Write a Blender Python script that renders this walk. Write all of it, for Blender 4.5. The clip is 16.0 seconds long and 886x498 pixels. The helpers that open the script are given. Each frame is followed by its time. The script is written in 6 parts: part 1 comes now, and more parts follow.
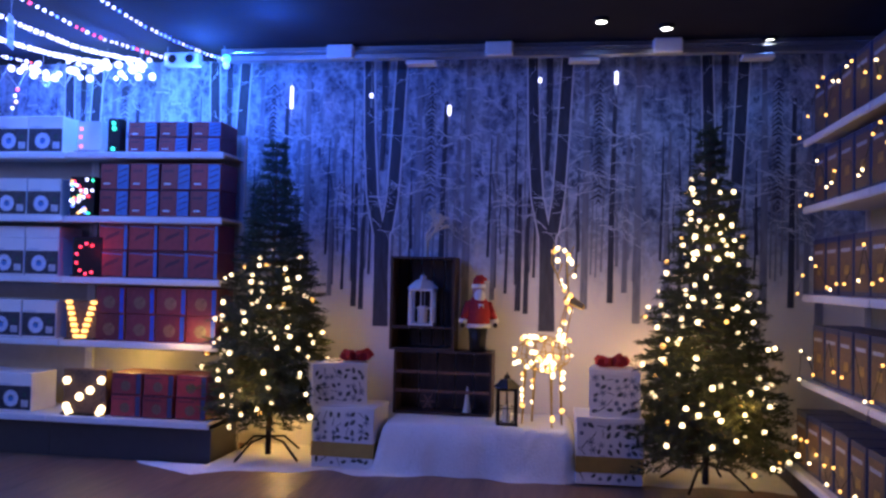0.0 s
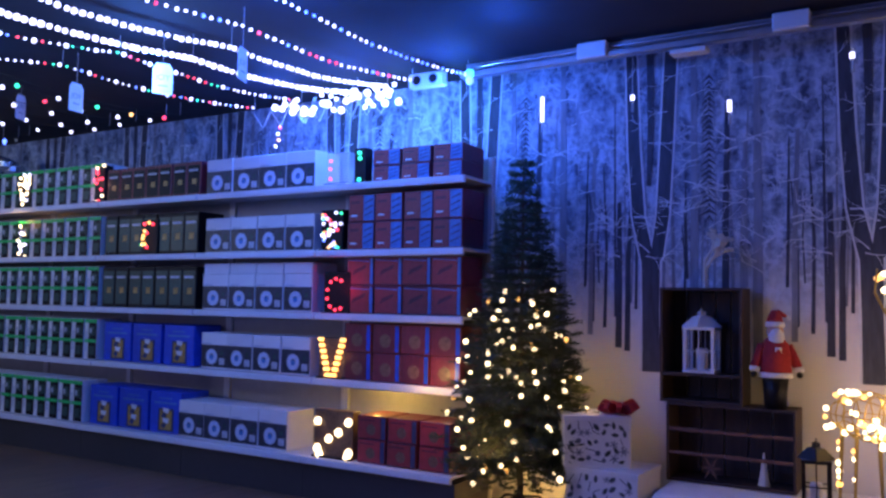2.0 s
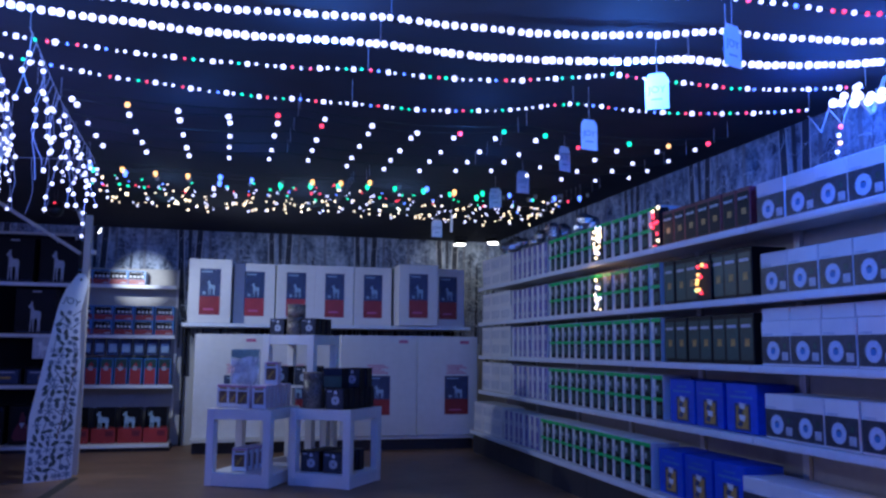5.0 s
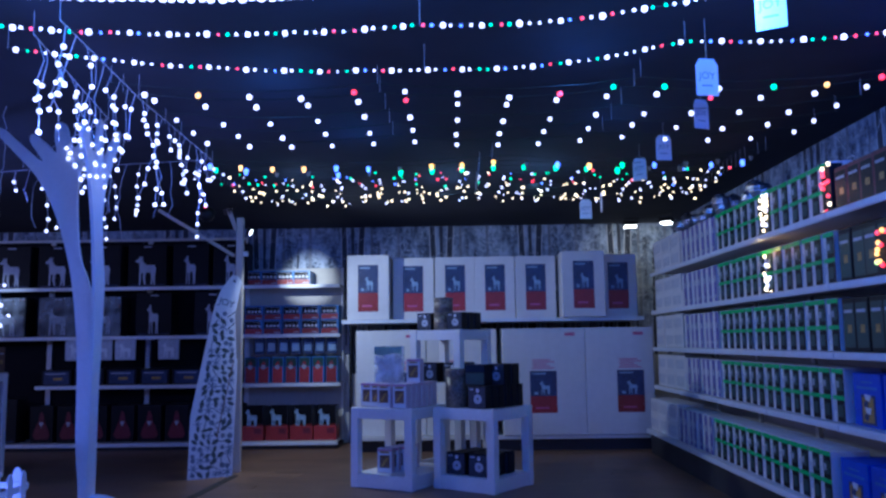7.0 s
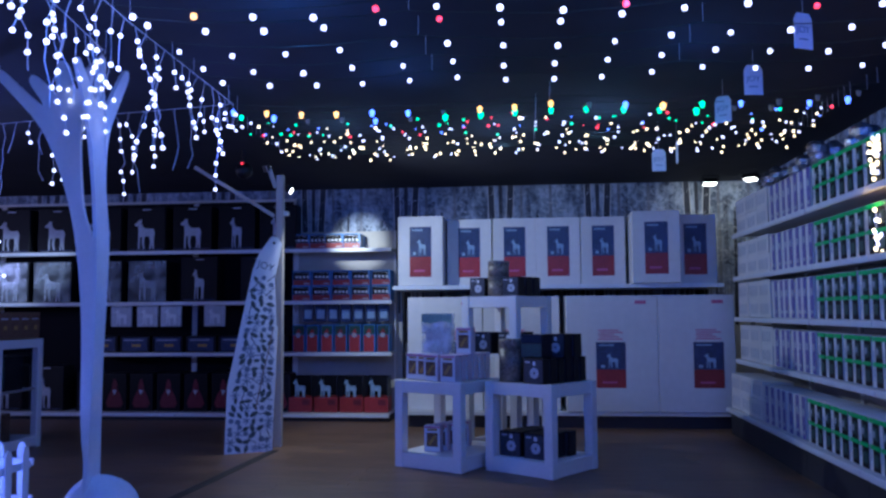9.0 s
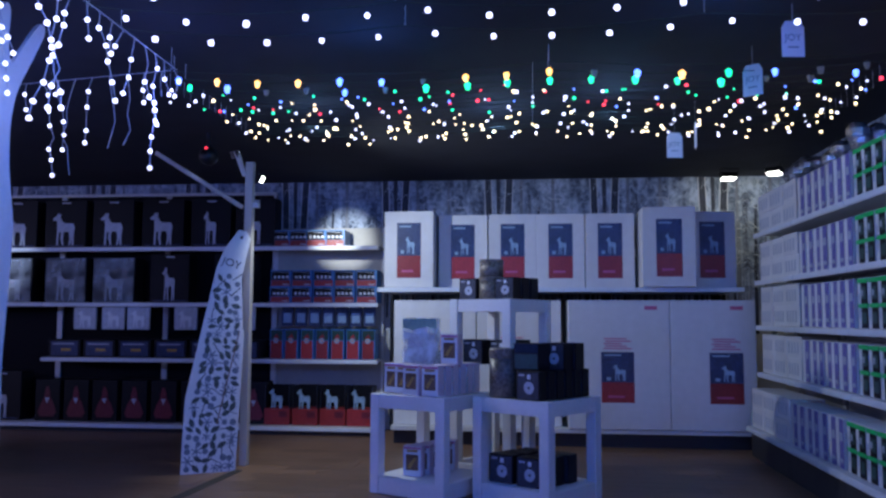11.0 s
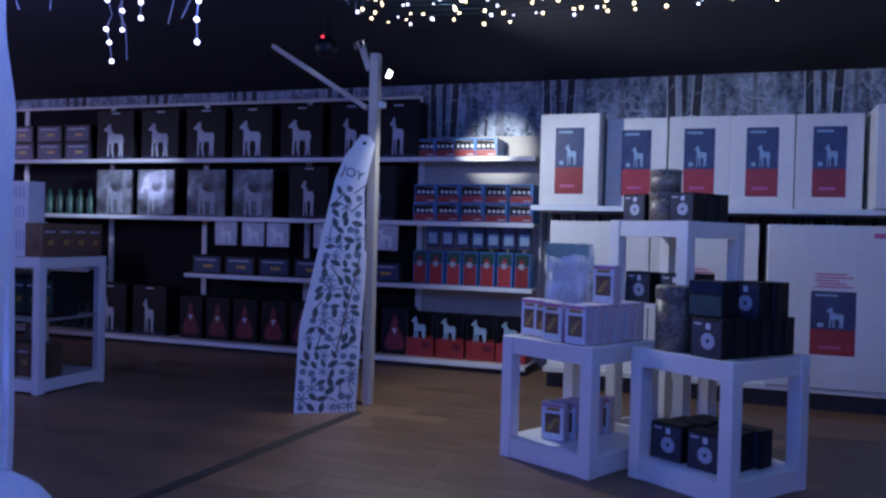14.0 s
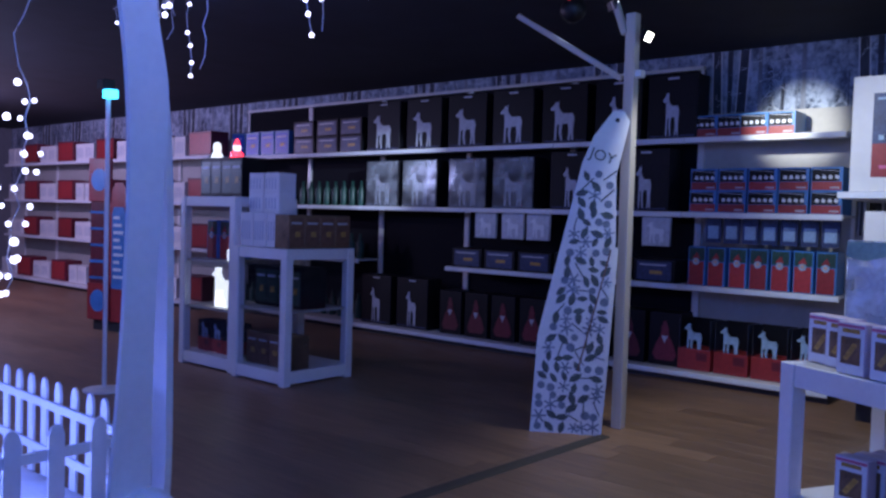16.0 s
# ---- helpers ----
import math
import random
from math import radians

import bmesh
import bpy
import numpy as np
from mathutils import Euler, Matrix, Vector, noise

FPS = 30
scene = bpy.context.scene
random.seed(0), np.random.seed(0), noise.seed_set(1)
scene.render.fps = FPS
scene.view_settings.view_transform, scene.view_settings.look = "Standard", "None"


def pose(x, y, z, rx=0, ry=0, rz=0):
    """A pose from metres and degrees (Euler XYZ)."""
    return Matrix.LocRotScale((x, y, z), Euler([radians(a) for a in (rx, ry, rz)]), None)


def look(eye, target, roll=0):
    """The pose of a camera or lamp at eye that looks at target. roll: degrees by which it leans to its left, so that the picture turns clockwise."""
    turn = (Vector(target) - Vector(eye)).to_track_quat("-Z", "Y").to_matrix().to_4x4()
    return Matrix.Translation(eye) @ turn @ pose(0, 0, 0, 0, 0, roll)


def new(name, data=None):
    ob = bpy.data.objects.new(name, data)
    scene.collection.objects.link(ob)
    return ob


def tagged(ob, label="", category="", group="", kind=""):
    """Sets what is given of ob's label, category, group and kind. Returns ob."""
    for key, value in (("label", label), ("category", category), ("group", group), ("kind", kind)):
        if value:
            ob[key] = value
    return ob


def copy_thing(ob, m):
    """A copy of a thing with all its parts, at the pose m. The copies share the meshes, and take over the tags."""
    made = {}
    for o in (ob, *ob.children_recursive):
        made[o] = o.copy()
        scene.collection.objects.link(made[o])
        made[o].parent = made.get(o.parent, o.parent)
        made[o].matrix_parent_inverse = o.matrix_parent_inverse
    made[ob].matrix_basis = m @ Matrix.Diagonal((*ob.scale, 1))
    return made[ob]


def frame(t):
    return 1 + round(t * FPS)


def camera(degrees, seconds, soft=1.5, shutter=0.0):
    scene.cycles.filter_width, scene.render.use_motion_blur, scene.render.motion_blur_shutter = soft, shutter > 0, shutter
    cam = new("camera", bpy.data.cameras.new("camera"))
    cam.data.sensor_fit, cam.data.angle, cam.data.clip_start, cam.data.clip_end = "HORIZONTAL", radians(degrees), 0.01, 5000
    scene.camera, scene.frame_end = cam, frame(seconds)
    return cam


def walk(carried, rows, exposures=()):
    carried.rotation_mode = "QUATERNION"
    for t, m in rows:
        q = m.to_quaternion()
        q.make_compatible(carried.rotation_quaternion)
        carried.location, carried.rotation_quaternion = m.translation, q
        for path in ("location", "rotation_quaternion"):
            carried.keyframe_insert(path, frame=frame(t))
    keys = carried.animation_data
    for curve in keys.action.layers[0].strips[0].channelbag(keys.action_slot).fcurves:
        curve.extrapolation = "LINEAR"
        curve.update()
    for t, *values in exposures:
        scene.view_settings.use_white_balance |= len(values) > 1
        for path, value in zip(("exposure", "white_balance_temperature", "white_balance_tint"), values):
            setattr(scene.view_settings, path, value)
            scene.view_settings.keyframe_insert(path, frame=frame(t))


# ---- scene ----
cam = camera(56.6, 16.0, soft=2.6)
PATH = [
    (0, (-2.993, -2.296, 1.372), (-1.017, -1.993, 1.439), 1.3),
    (0.5, (-2.743, -2.375, 1.386), (-0.797, -1.919, 1.454), 1.3),
    (1, (-2.472, -2.433, 1.402), (-0.577, -1.798, 1.48), 1.2),
    (1.5, (-2.239, -2.441, 1.406), (-0.415, -1.627, 1.507), 1.1),
    (2, (-2.016, -2.451, 1.4), (-0.305, -1.423, 1.53), 1.0),
    (2.5, (-1.635, -2.536, 1.437), (-0.142, -1.212, 1.581), 1.2),
    (3, (-1.428, -2.486, 1.399), (-0.124, -0.979, 1.565), 1.4),
    (3.5, (-1.242, -2.403, 1.393), (-0.091, -0.776, 1.567), 1.2),
    (4, (-1.094, -2.334, 1.375), (-0.097, -0.611, 1.566), 1.0),
    (4.5, (-0.859, -2.241, 1.386), (-0.099, -0.403, 1.598), 0.7),
    (5, (-0.691, -2.134, 1.402), (-0.2, -0.21, 1.642), 0.5),
    (5.2, (-0.638, -2.064, 1.39), (-0.245, -0.12, 1.645), 0.6),
    (7.3, (0.224, -1.472, 1.413), (0.163, 0.516, 1.623), -0.9),
    (7.5, (0.253, -1.397, 1.41), (0.165, 0.592, 1.605), -0.9),
    (8, (0.289, -1.182, 1.396), (0.14, 0.806, 1.566), -1.0),
    (8.5, (0.285, -0.958, 1.39), (0.102, 1.028, 1.542), -0.8),
    (11, (0.389, 0.216, 1.38), (0.174, 2.198, 1.546), 0.2),
    (11.5, (0.396, 0.454, 1.377), (0.188, 2.437, 1.533), 0.3),
    (12, (0.448, 0.713, 1.384), (0.221, 2.696, 1.512), 0.5),
    (12.5, (0.467, 0.939, 1.39), (0.191, 2.919, 1.471), 0.9),
    (13, (0.475, 1.146, 1.397), (0.114, 3.113, 1.424), 1.2),
    (13.5, (0.467, 1.41, 1.403), (-0.017, 3.35, 1.393), 1.5),
    (14, (0.457, 1.65, 1.409), (-0.2, 3.539, 1.374), 1.5),
    (14.5, (0.502, 1.931, 1.405), (-0.39, 3.72, 1.359), 1.7),
    (15, (0.491, 2.165, 1.378), (-0.554, 3.869, 1.337), 1.8),
    (15.5, (0.428, 2.42, 1.397), (-0.727, 4.052, 1.347), 1.9),
    (16, (0.392, 2.618, 1.425), (-0.891, 4.151, 1.35), 1.7),
]
walk(cam, [(t, look(eye, target, roll)) for t, eye, target, roll in PATH],
     exposures=((0, -0.1, 6500, 10), (2, -0.12, 6500, 10), (3.5, -0.38, 6200, 10), (5.2, -0.35, 5800, 9), (7.3, -0.22, 5500, 5), (8.5, -0.2, 5600, 4), (11, -0.02, 6300, 4), (12.5, 0.03, 6500, 8), (16, 0.14, 6600, 7)))

# ---- world and lights ----
world = bpy.data.worlds.new("night")
world.use_nodes = True
world.node_tree.nodes["Background"].inputs["Color"].default_value = (0.01, 0.012, 0.03, 1)
world.node_tree.nodes["Background"].inputs["Strength"].default_value = 0.2
scene.world = world


def bulb_lamp(name, x, y, z, watts, colour, radius=0.02):
    d = bpy.data.lights.new(name, "POINT")
    d.energy, d.color, d.shadow_soft_size = watts, colour, radius
    o = new(name, d)
    o.location = (x, y, z)
    return o


def flood_lamp(name, eye, target, watts, colour, degrees=60, blend=0.6):
    d = bpy.data.lights.new(name, "SPOT")
    d.energy, d.color, d.spot_size, d.spot_blend, d.shadow_soft_size = watts, colour, radians(degrees), blend, 0.03
    o = new(name, d)
    o.matrix_world = look(eye, target)
    return o


CEILING_SPOTS = ((2.48, -2.48), (2.66, -2.92), (3.0, -3.66))
BLUE = (0.03, 0.14, 1.0)
ICE = (0.08, 0.26, 1.0)
WARM = (1.0, 0.55, 0.16)
# the light strings under the ceiling
for lx, ly, lz, lw in ((2.65, 1.15, 2.84, 36), (2.70, 1.95, 2.84, 32), (2.70, 0.40, 2.88, 34), (2.2, -0.3, 2.9, 18), (1.2, 0.55, 2.82, 46), (-0.3, 0.75, 2.82, 46), (-1.9, 0.85, 2.82, 40)):
    bulb_lamp("string_lamp", lx, ly, lz, lw, BLUE)
for ly in (0.55, 1.0, 1.55):
    bulb_lamp("bunch_lamp", 3.02, ly, 2.88, 5, (0.12, 0.42, 1.0))
for lx, ly, lw in ((1.3, 1.7, 34), (-0.3, 1.9, 24), (-1.8, 1.9, 18), (0.9, 3.1, 7), (-1.0, 3.6, 9), (1.4, 4.6, 4), (-0.6, 5.0, 6)):
    bulb_lamp("string_lamp", lx, ly, 2.80, lw, ICE)
for lx, ly, lw in ((1.0, 6.45, 7), (0.1, 6.9, 8), (-1.4, 6.7, 6)):
    bulb_lamp("string_lamp", lx, ly, 2.82, lw, (0.28, 0.52, 1.0))
# icicle curtain, and two unseen fill lamps added low in the garden
for lx, ly, lz, lw in ((-1.85, 3.2, 2.6, 9), (-1.9, 2.5, 2.5, 6), (-1.75, 4.7, 2.6, 8), (-3.6, 5.1, 2.5, 14), (-4.6, 3.9, 0.35, 30), (-3.45, 3.85, 0.28, 22)):
    bulb_lamp("icicle_lamp", lx, ly, lz, lw, (0.15, 0.22, 1.0))
# floodlights on the post and in the north-east corner
flood_lamp("post_flood", (-2.10, 7.70, 2.70), (-1.98, 9.9, 2.40), 420, (0.92, 0.95, 1.0), 20, 0.9)
flood_lamp("post_flood", (-2.06, 7.70, 2.68), (0.3, 8.0, 0.6), 128, (0.78, 0.85, 1.0), 150, 0.5)
flood_lamp("post_flood", (-2.48, 7.70, 2.88), (-6.0, 9.9, 1.7), 30, (0.45, 0.55, 1.0), 50)
flood_lamp("post_flood", (-2.49, 7.69, 2.88), (-6.7, 9.9, 1.95), 1100, (0.62, 0.72, 1.0), 15, 0.8)
for lx in (2.5, 2.95):
    flood_lamp("corner_flood", (lx, 9.70, 2.93), (lx + 0.15, 10.39, 2.5), 6, (1.0, 0.93, 0.75), 130)
# unseen fill lamps, added to brighten the west and glint on glossy boxes
bulb_lamp("west_lamp", -13.2, 6.6, 2.7, 250, (0.62, 0.48, 1.0), 0.06)
bulb_lamp("west_lamp", -9.8, 5.2, 2.2, 170, (0.42, 0.46, 1.0), 0.12)
bulb_lamp("west_lamp", -4.6, 5.9, 2.6, 11, (0.36, 0.40, 1.0), 0.04)
# dim ceiling spots before the winter scene
for lx, ly in CEILING_SPOTS:
    flood_lamp("ceiling_spot", (lx, ly, 3.05), (3.3, ly, 1.7), 7, (0.14, 0.32, 1.0), 110, 1.0)
# warm fairy lights of the winter scene
for lx, ly, lz, lw in ((2.50, 0.42, 0.9, 3.0), (2.35, -0.12, 0.62, 2.6), (2.42, -0.30, 1.15, 2.0), (3.12, -0.12, 0.32, 4.5), (2.95, -0.55, 0.95, 1.5),
                       (2.25, -3.0, 1.0, 3.4), (2.2, -3.35, 0.62, 4.0), (2.35, -3.2, 1.65, 2.0), (3.05, -2.85, 0.8, 3.6), (3.1, -3.3, 0.4, 5.5),
                       (2.7, -2.15, 0.85, 1.4), (3.0, -2.2, 0.9, 1.4), (3.05, -2.2, 1.4, 1.0)):
    bulb_lamp("fairy_lamp", lx, ly, lz, lw, WARM)
bulb_lamp("sample_lamp", 2.80, 0.95, 0.74, 3.2, (1.0, 0.62, 0.12))
bulb_lamp("sample_lamp", 2.60, 1.30, 0.98, 0.3, (1.0, 0.45, 0.1))
bulb_lamp("sample_lamp", 2.62, 5.15, 2.12, 1.0, (1.0, 0.55, 0.2))
bulb_lamp("sample_lamp", 2.62, 4.05, 2.42, 0.4, (1.0, 0.45, 0.3))
bulb_lamp("sample_lamp", 2.60, 1.22, 1.5, 0.5, (1.0, 0.04, 0.1))

# ---- materials ----


def mat(name, colour, rough=0.6, metal=0.0, vary=0.12, scale=18.0, bump=0.04, stretch=(1, 1, 1), second=None, spec=0.5, random_tint=0.0):
    m = bpy.data.materials.new(name)
    m.use_nodes = True
    nt = m.node_tree
    b = nt.nodes["Principled BSDF"]
    b.inputs["Metallic"].default_value = metal
    b.inputs["Specular IOR Level"].default_value = spec
    tc = nt.nodes.new("ShaderNodeTexCoord")
    mp = nt.nodes.new("ShaderNodeMapping")
    mp.inputs["Scale"].default_value = stretch
    nt.links.new(tc.outputs["Object"], mp.inputs["Vector"])
    n1 = nt.nodes.new("ShaderNodeTexNoise")
    n1.inputs["Scale"].default_value, n1.inputs["Detail"].default_value = scale, 6
    n2 = nt.nodes.new("ShaderNodeTexNoise")
    n2.inputs["Scale"].default_value, n2.inputs["Detail"].default_value = scale * 0.13, 3
    for n in (n1, n2):
        nt.links.new(mp.outputs[0], n.inputs["Vector"])
    add = nt.nodes.new("ShaderNodeMath")
    add.operation = "ADD"
    nt.links.new(n1.outputs["Fac"], add.inputs[0])
    nt.links.new(n2.outputs["Fac"], add.inputs[1])
    rng = nt.nodes.new("ShaderNodeMapRange")
    rng.inputs["From Min"].default_value, rng.inputs["From Max"].default_value = 0.65, 1.35
    nt.links.new(add.outputs[0], rng.inputs["Value"])
    mix = nt.nodes.new("ShaderNodeMix")
    mix.data_type = "RGBA"
    lo = tuple(c * (1 - vary) for c in colour)
    hi = second or tuple(min(1, c * (1 + vary)) for c in colour)
    mix.inputs["A"].default_value, mix.inputs["B"].default_value = (*lo, 1), (*hi, 1)
    nt.links.new(rng.outputs[0], mix.inputs["Factor"])
    out = mix.outputs["Result"]
    if random_tint:
        oi = nt.nodes.new("ShaderNodeObjectInfo")
        r2 = nt.nodes.new("ShaderNodeMapRange")
        r2.inputs["To Min"].default_value, r2.inputs["To Max"].default_value = 1 - random_tint, 1 + random_tint
        nt.links.new(oi.outputs["Random"], r2.inputs["Value"])
        hsv = nt.nodes.new("ShaderNodeHueSaturation")
        nt.links.new(r2.outputs[0], hsv.inputs["Value"])
        nt.links.new(out, hsv.inputs["Color"])
        out = hsv.outputs["Color"]
    nt.links.new(out, b.inputs["Base Color"])
    r = nt.nodes.new("ShaderNodeMapRange")
    r.inputs["To Min"].default_value, r.inputs["To Max"].default_value = max(0.03, rough - 0.1), min(1, rough + 0.1)
    nt.links.new(n2.outputs["Fac"], r.inputs["Value"])
    nt.links.new(r.outputs[0], b.inputs["Roughness"])
    if bump:
        bp = nt.nodes.new("ShaderNodeBump")
        bp.inputs["Strength"].default_value, bp.inputs["Distance"].default_value = bump * 3, 0.004
        nt.links.new(n1.outputs["Fac"], bp.inputs["Height"])
        nt.links.new(bp.outputs[0], b.inputs["Normal"])
    return m


def glow(name, colour, strength):
    m = bpy.data.materials.new(name)
    m.use_nodes = True
    b = m.node_tree.nodes["Principled BSDF"]
    b.inputs["Base Color"].default_value = (*[min(1, 0.3 + c) for c in colour], 1)
    b.inputs["Roughness"].default_value = 0.3
    b.inputs["Emission Color"].default_value = (*colour, 1)
    b.inputs["Emission Strength"].default_value = strength
    m.cycles.emission_sampling = "NONE"
    return m


def clear(name, colour=(0.9, 0.95, 1.0), rough=0.05, alpha=0.25, crinkle_glare=0):
    m = bpy.data.materials.new(name)
    m.use_nodes = True
    nt = m.node_tree
    b = nt.nodes["Principled BSDF"]
    b.inputs["Base Color"].default_value = (*colour, 1)
    b.inputs["Roughness"].default_value = rough
    b.inputs["Alpha"].default_value = alpha
    if crinkle_glare:
        n = nt.nodes.new("ShaderNodeTexNoise")
        n.inputs["Scale"].default_value, n.inputs["Detail"].default_value = crinkle_glare, 5
        tc = nt.nodes.new("ShaderNodeTexCoord")
        nt.links.new(tc.outputs["Object"], n.inputs["Vector"])
        # cloudier alpha patches paint glare on the film; the bump below crinkles it
        r = nt.nodes.new("ShaderNodeMapRange")
        r.inputs["From Min"].default_value, r.inputs["From Max"].default_value = 0.4, 0.62
        r.inputs["To Min"].default_value, r.inputs["To Max"].default_value = alpha * 0.35, min(1, alpha * 2.2)
        nt.links.new(n.outputs["Fac"], r.inputs["Value"])
        nt.links.new(r.outputs[0], b.inputs["Alpha"])
        bp = nt.nodes.new("ShaderNodeBump")
        bp.inputs["Strength"].default_value, bp.inputs["Distance"].default_value = 0.5, 0.01
        nt.links.new(n.outputs["Fac"], bp.inputs["Height"])
        nt.links.new(bp.outputs[0], b.inputs["Normal"])
    return m


WHITE = mat("white_paint", (0.78, 0.78, 0.78), 0.45, vary=0.05, scale=30)
SHELF = mat("shelf_enamel", (0.72, 0.72, 0.72), 0.35, vary=0.05, scale=25)
PANEL = mat("shelf_back_panel", (0.45, 0.44, 0.42), 0.6, vary=0.08)
DARKPANEL = mat("dark_shelf_panel", (0.008, 0.008, 0.012), 0.75, spec=0.1)
PLINTH = mat("plinth_dark", (0.03, 0.03, 0.035), 0.55)
CARD = mat("white_card", (0.74, 0.74, 0.75), 0.7, vary=0.06, scale=12, random_tint=0.06)
CARDSIDE = mat("grey_card", (0.5, 0.5, 0.55), 0.7, vary=0.08, scale=12)
BLACKFAB = mat("ceiling_black_cloth", (0.012, 0.013, 0.022), 0.9, vary=0.4, scale=3, bump=0.1)
NAVY = mat("navy_print", (0.02, 0.03, 0.09), 0.4, vary=0.4, scale=40, second=(0.05, 0.08, 0.2))
BLACKP = mat("black_print", (0.005, 0.005, 0.008), 0.5, vary=0.5, scale=40, random_tint=0.3, spec=0.25)
REDP = mat("red_print", (0.33, 0.03, 0.035), 0.42, vary=0.25, scale=25, random_tint=0.25)
DREDP = mat("dark_red_print", (0.14, 0.015, 0.03), 0.42, vary=0.35, scale=25, random_tint=0.3)
BLUEP = mat("blue_print", (0.01, 0.07, 0.55), 0.4, vary=0.2, scale=20, random_tint=0.1)
SKYP = mat("sky_blue_print", (0.05, 0.2, 0.5), 0.4, vary=0.3, scale=40, random_tint=0.15)
GOLDP = mat("golden_photo_print", (0.45, 0.27, 0.06), 0.4, vary=0.6, scale=60)
GREENP = mat("green_print", (0.01, 0.55, 0.12), 0.42, vary=0.2, scale=25)
DGREENP = mat("dark_green_print", (0.015, 0.06, 0.05), 0.4, vary=0.5, scale=45, random_tint=0.25)
LILACP = mat("lilac_print", (0.16, 0.14, 0.42), 0.45, vary=0.2)
BROWNP = mat("brown_photo_print", (0.16, 0.09, 0.05), 0.4, vary=0.6, scale=70)
PINKP = mat("pink_print", (0.55, 0.12, 0.25), 0.45, vary=0.2)
PHOTO = mat("night_photo_print", (0.010, 0.013, 0.026), 0.4, vary=0.5, scale=45, second=(0.045, 0.06, 0.10))
RINGP = mat("pale_ring_print", (0.50, 0.60, 0.78), 0.45, vary=0.2, scale=60)
PALEPINK = mat("pale_pink_card", (0.60, 0.50, 0.58), 0.55, vary=0.1)
INK = mat("white_ink", (0.72, 0.76, 0.82), 0.5, vary=0.08, scale=30)
PALEINK = mat("pale_blue_ink", (0.30, 0.44, 0.60), 0.5, vary=0.25, scale=30)
GREYINK = mat("silver_ink", (0.46, 0.50, 0.58), 0.4, vary=0.25, scale=30)
SNOW = mat("snow_blanket", (0.8, 0.8, 0.8), 0.95, vary=0.06, scale=60, bump=0.5)
WOODDK = mat("dark_stained_wood", (0.045, 0.028, 0.022), 0.6, vary=0.5, scale=30, stretch=(1, 1, 0.15), bump=0.2)
WOODPALE = mat("pale_post_wood", (0.55, 0.5, 0.43), 0.6, vary=0.15, scale=20, stretch=(1, 1, 0.1), bump=0.1)
BARK = mat("tree_trunk_brown", (0.08, 0.05, 0.03), 0.8, vary=0.4)
NEEDLE = mat("needle_green", (0.042, 0.058, 0.020), 0.75, vary=0.5, scale=9, bump=0)
METALDK = mat("black_metal", (0.02, 0.02, 0.022), 0.4, 0.6)
STEEL = mat("galvanised_steel", (0.5, 0.52, 0.55), 0.35, 0.9, vary=0.15)
SHADOWSTRIP = mat("shadow_strip_brown", (0.035, 0.026, 0.02), 0.75, vary=0.4, scale=30)
CABLE = mat("dark_green_cable", (0.015, 0.03, 0.02), 0.5, bump=0)
WCABLE = mat("white_cable", (0.6, 0.6, 0.62), 0.5, bump=0)
CLEARW = clear("clear_plastic", (0.9, 0.95, 1.0), 0.12, 0.3)
# pale film whose alpha patches stand for glare on the deer boxes
COVER = clear("glossy_cover", (0.45, 0.50, 0.56), 0.15, 0.2, 4.5)
GLASS = clear("cabinet_glass", (0.02, 0.025, 0.03), 0.03, 0.15)
RED = mat("red_cloth", (0.36, 0.02, 0.025), 0.85, vary=0.3, scale=50, bump=0.2)
FUR = mat("white_fur", (0.75, 0.73, 0.7), 0.95, vary=0.1, scale=80, bump=0.5)
SKIN = mat("doll_face", (0.55, 0.33, 0.25), 0.6)
RUST = mat("rust_pot", (0.16, 0.08, 0.05), 0.6, vary=0.4)
SILVER = mat("crumpled_silver", (0.5, 0.5, 0.52), 0.25, 0.8, vary=0.3, scale=14, bump=0.6)
G_WHITE = glow("bulb_cool", (0.66, 0.66, 1.0), 3.2)
G_BLUE = glow("bulb_blue", (0.10, 0.2, 1.0), 4)
G_CYAN = glow("bulb_cyan", (0.05, 0.55, 1.0), 4)
G_WARM = glow("bulb_warm", (1.0, 0.74, 0.42), 4.5)
G_AMBER = glow("bulb_amber", (1.0, 0.48, 0.10), 3)
G_RED = glow("bulb_red", (1.0, 0.03, 0.05), 3)
G_GREEN = glow("bulb_green", (0.03, 0.9, 0.35), 2.5)
G_FLOOD = glow("flood_lens", (1.0, 0.98, 0.92), 8)
G_SNOWMAN = glow("lit_acrylic", (0.8, 0.86, 1.0), 1.2)
DULLBULB = mat("unlit_lantern", (0.3, 0.28, 0.2), 0.3)


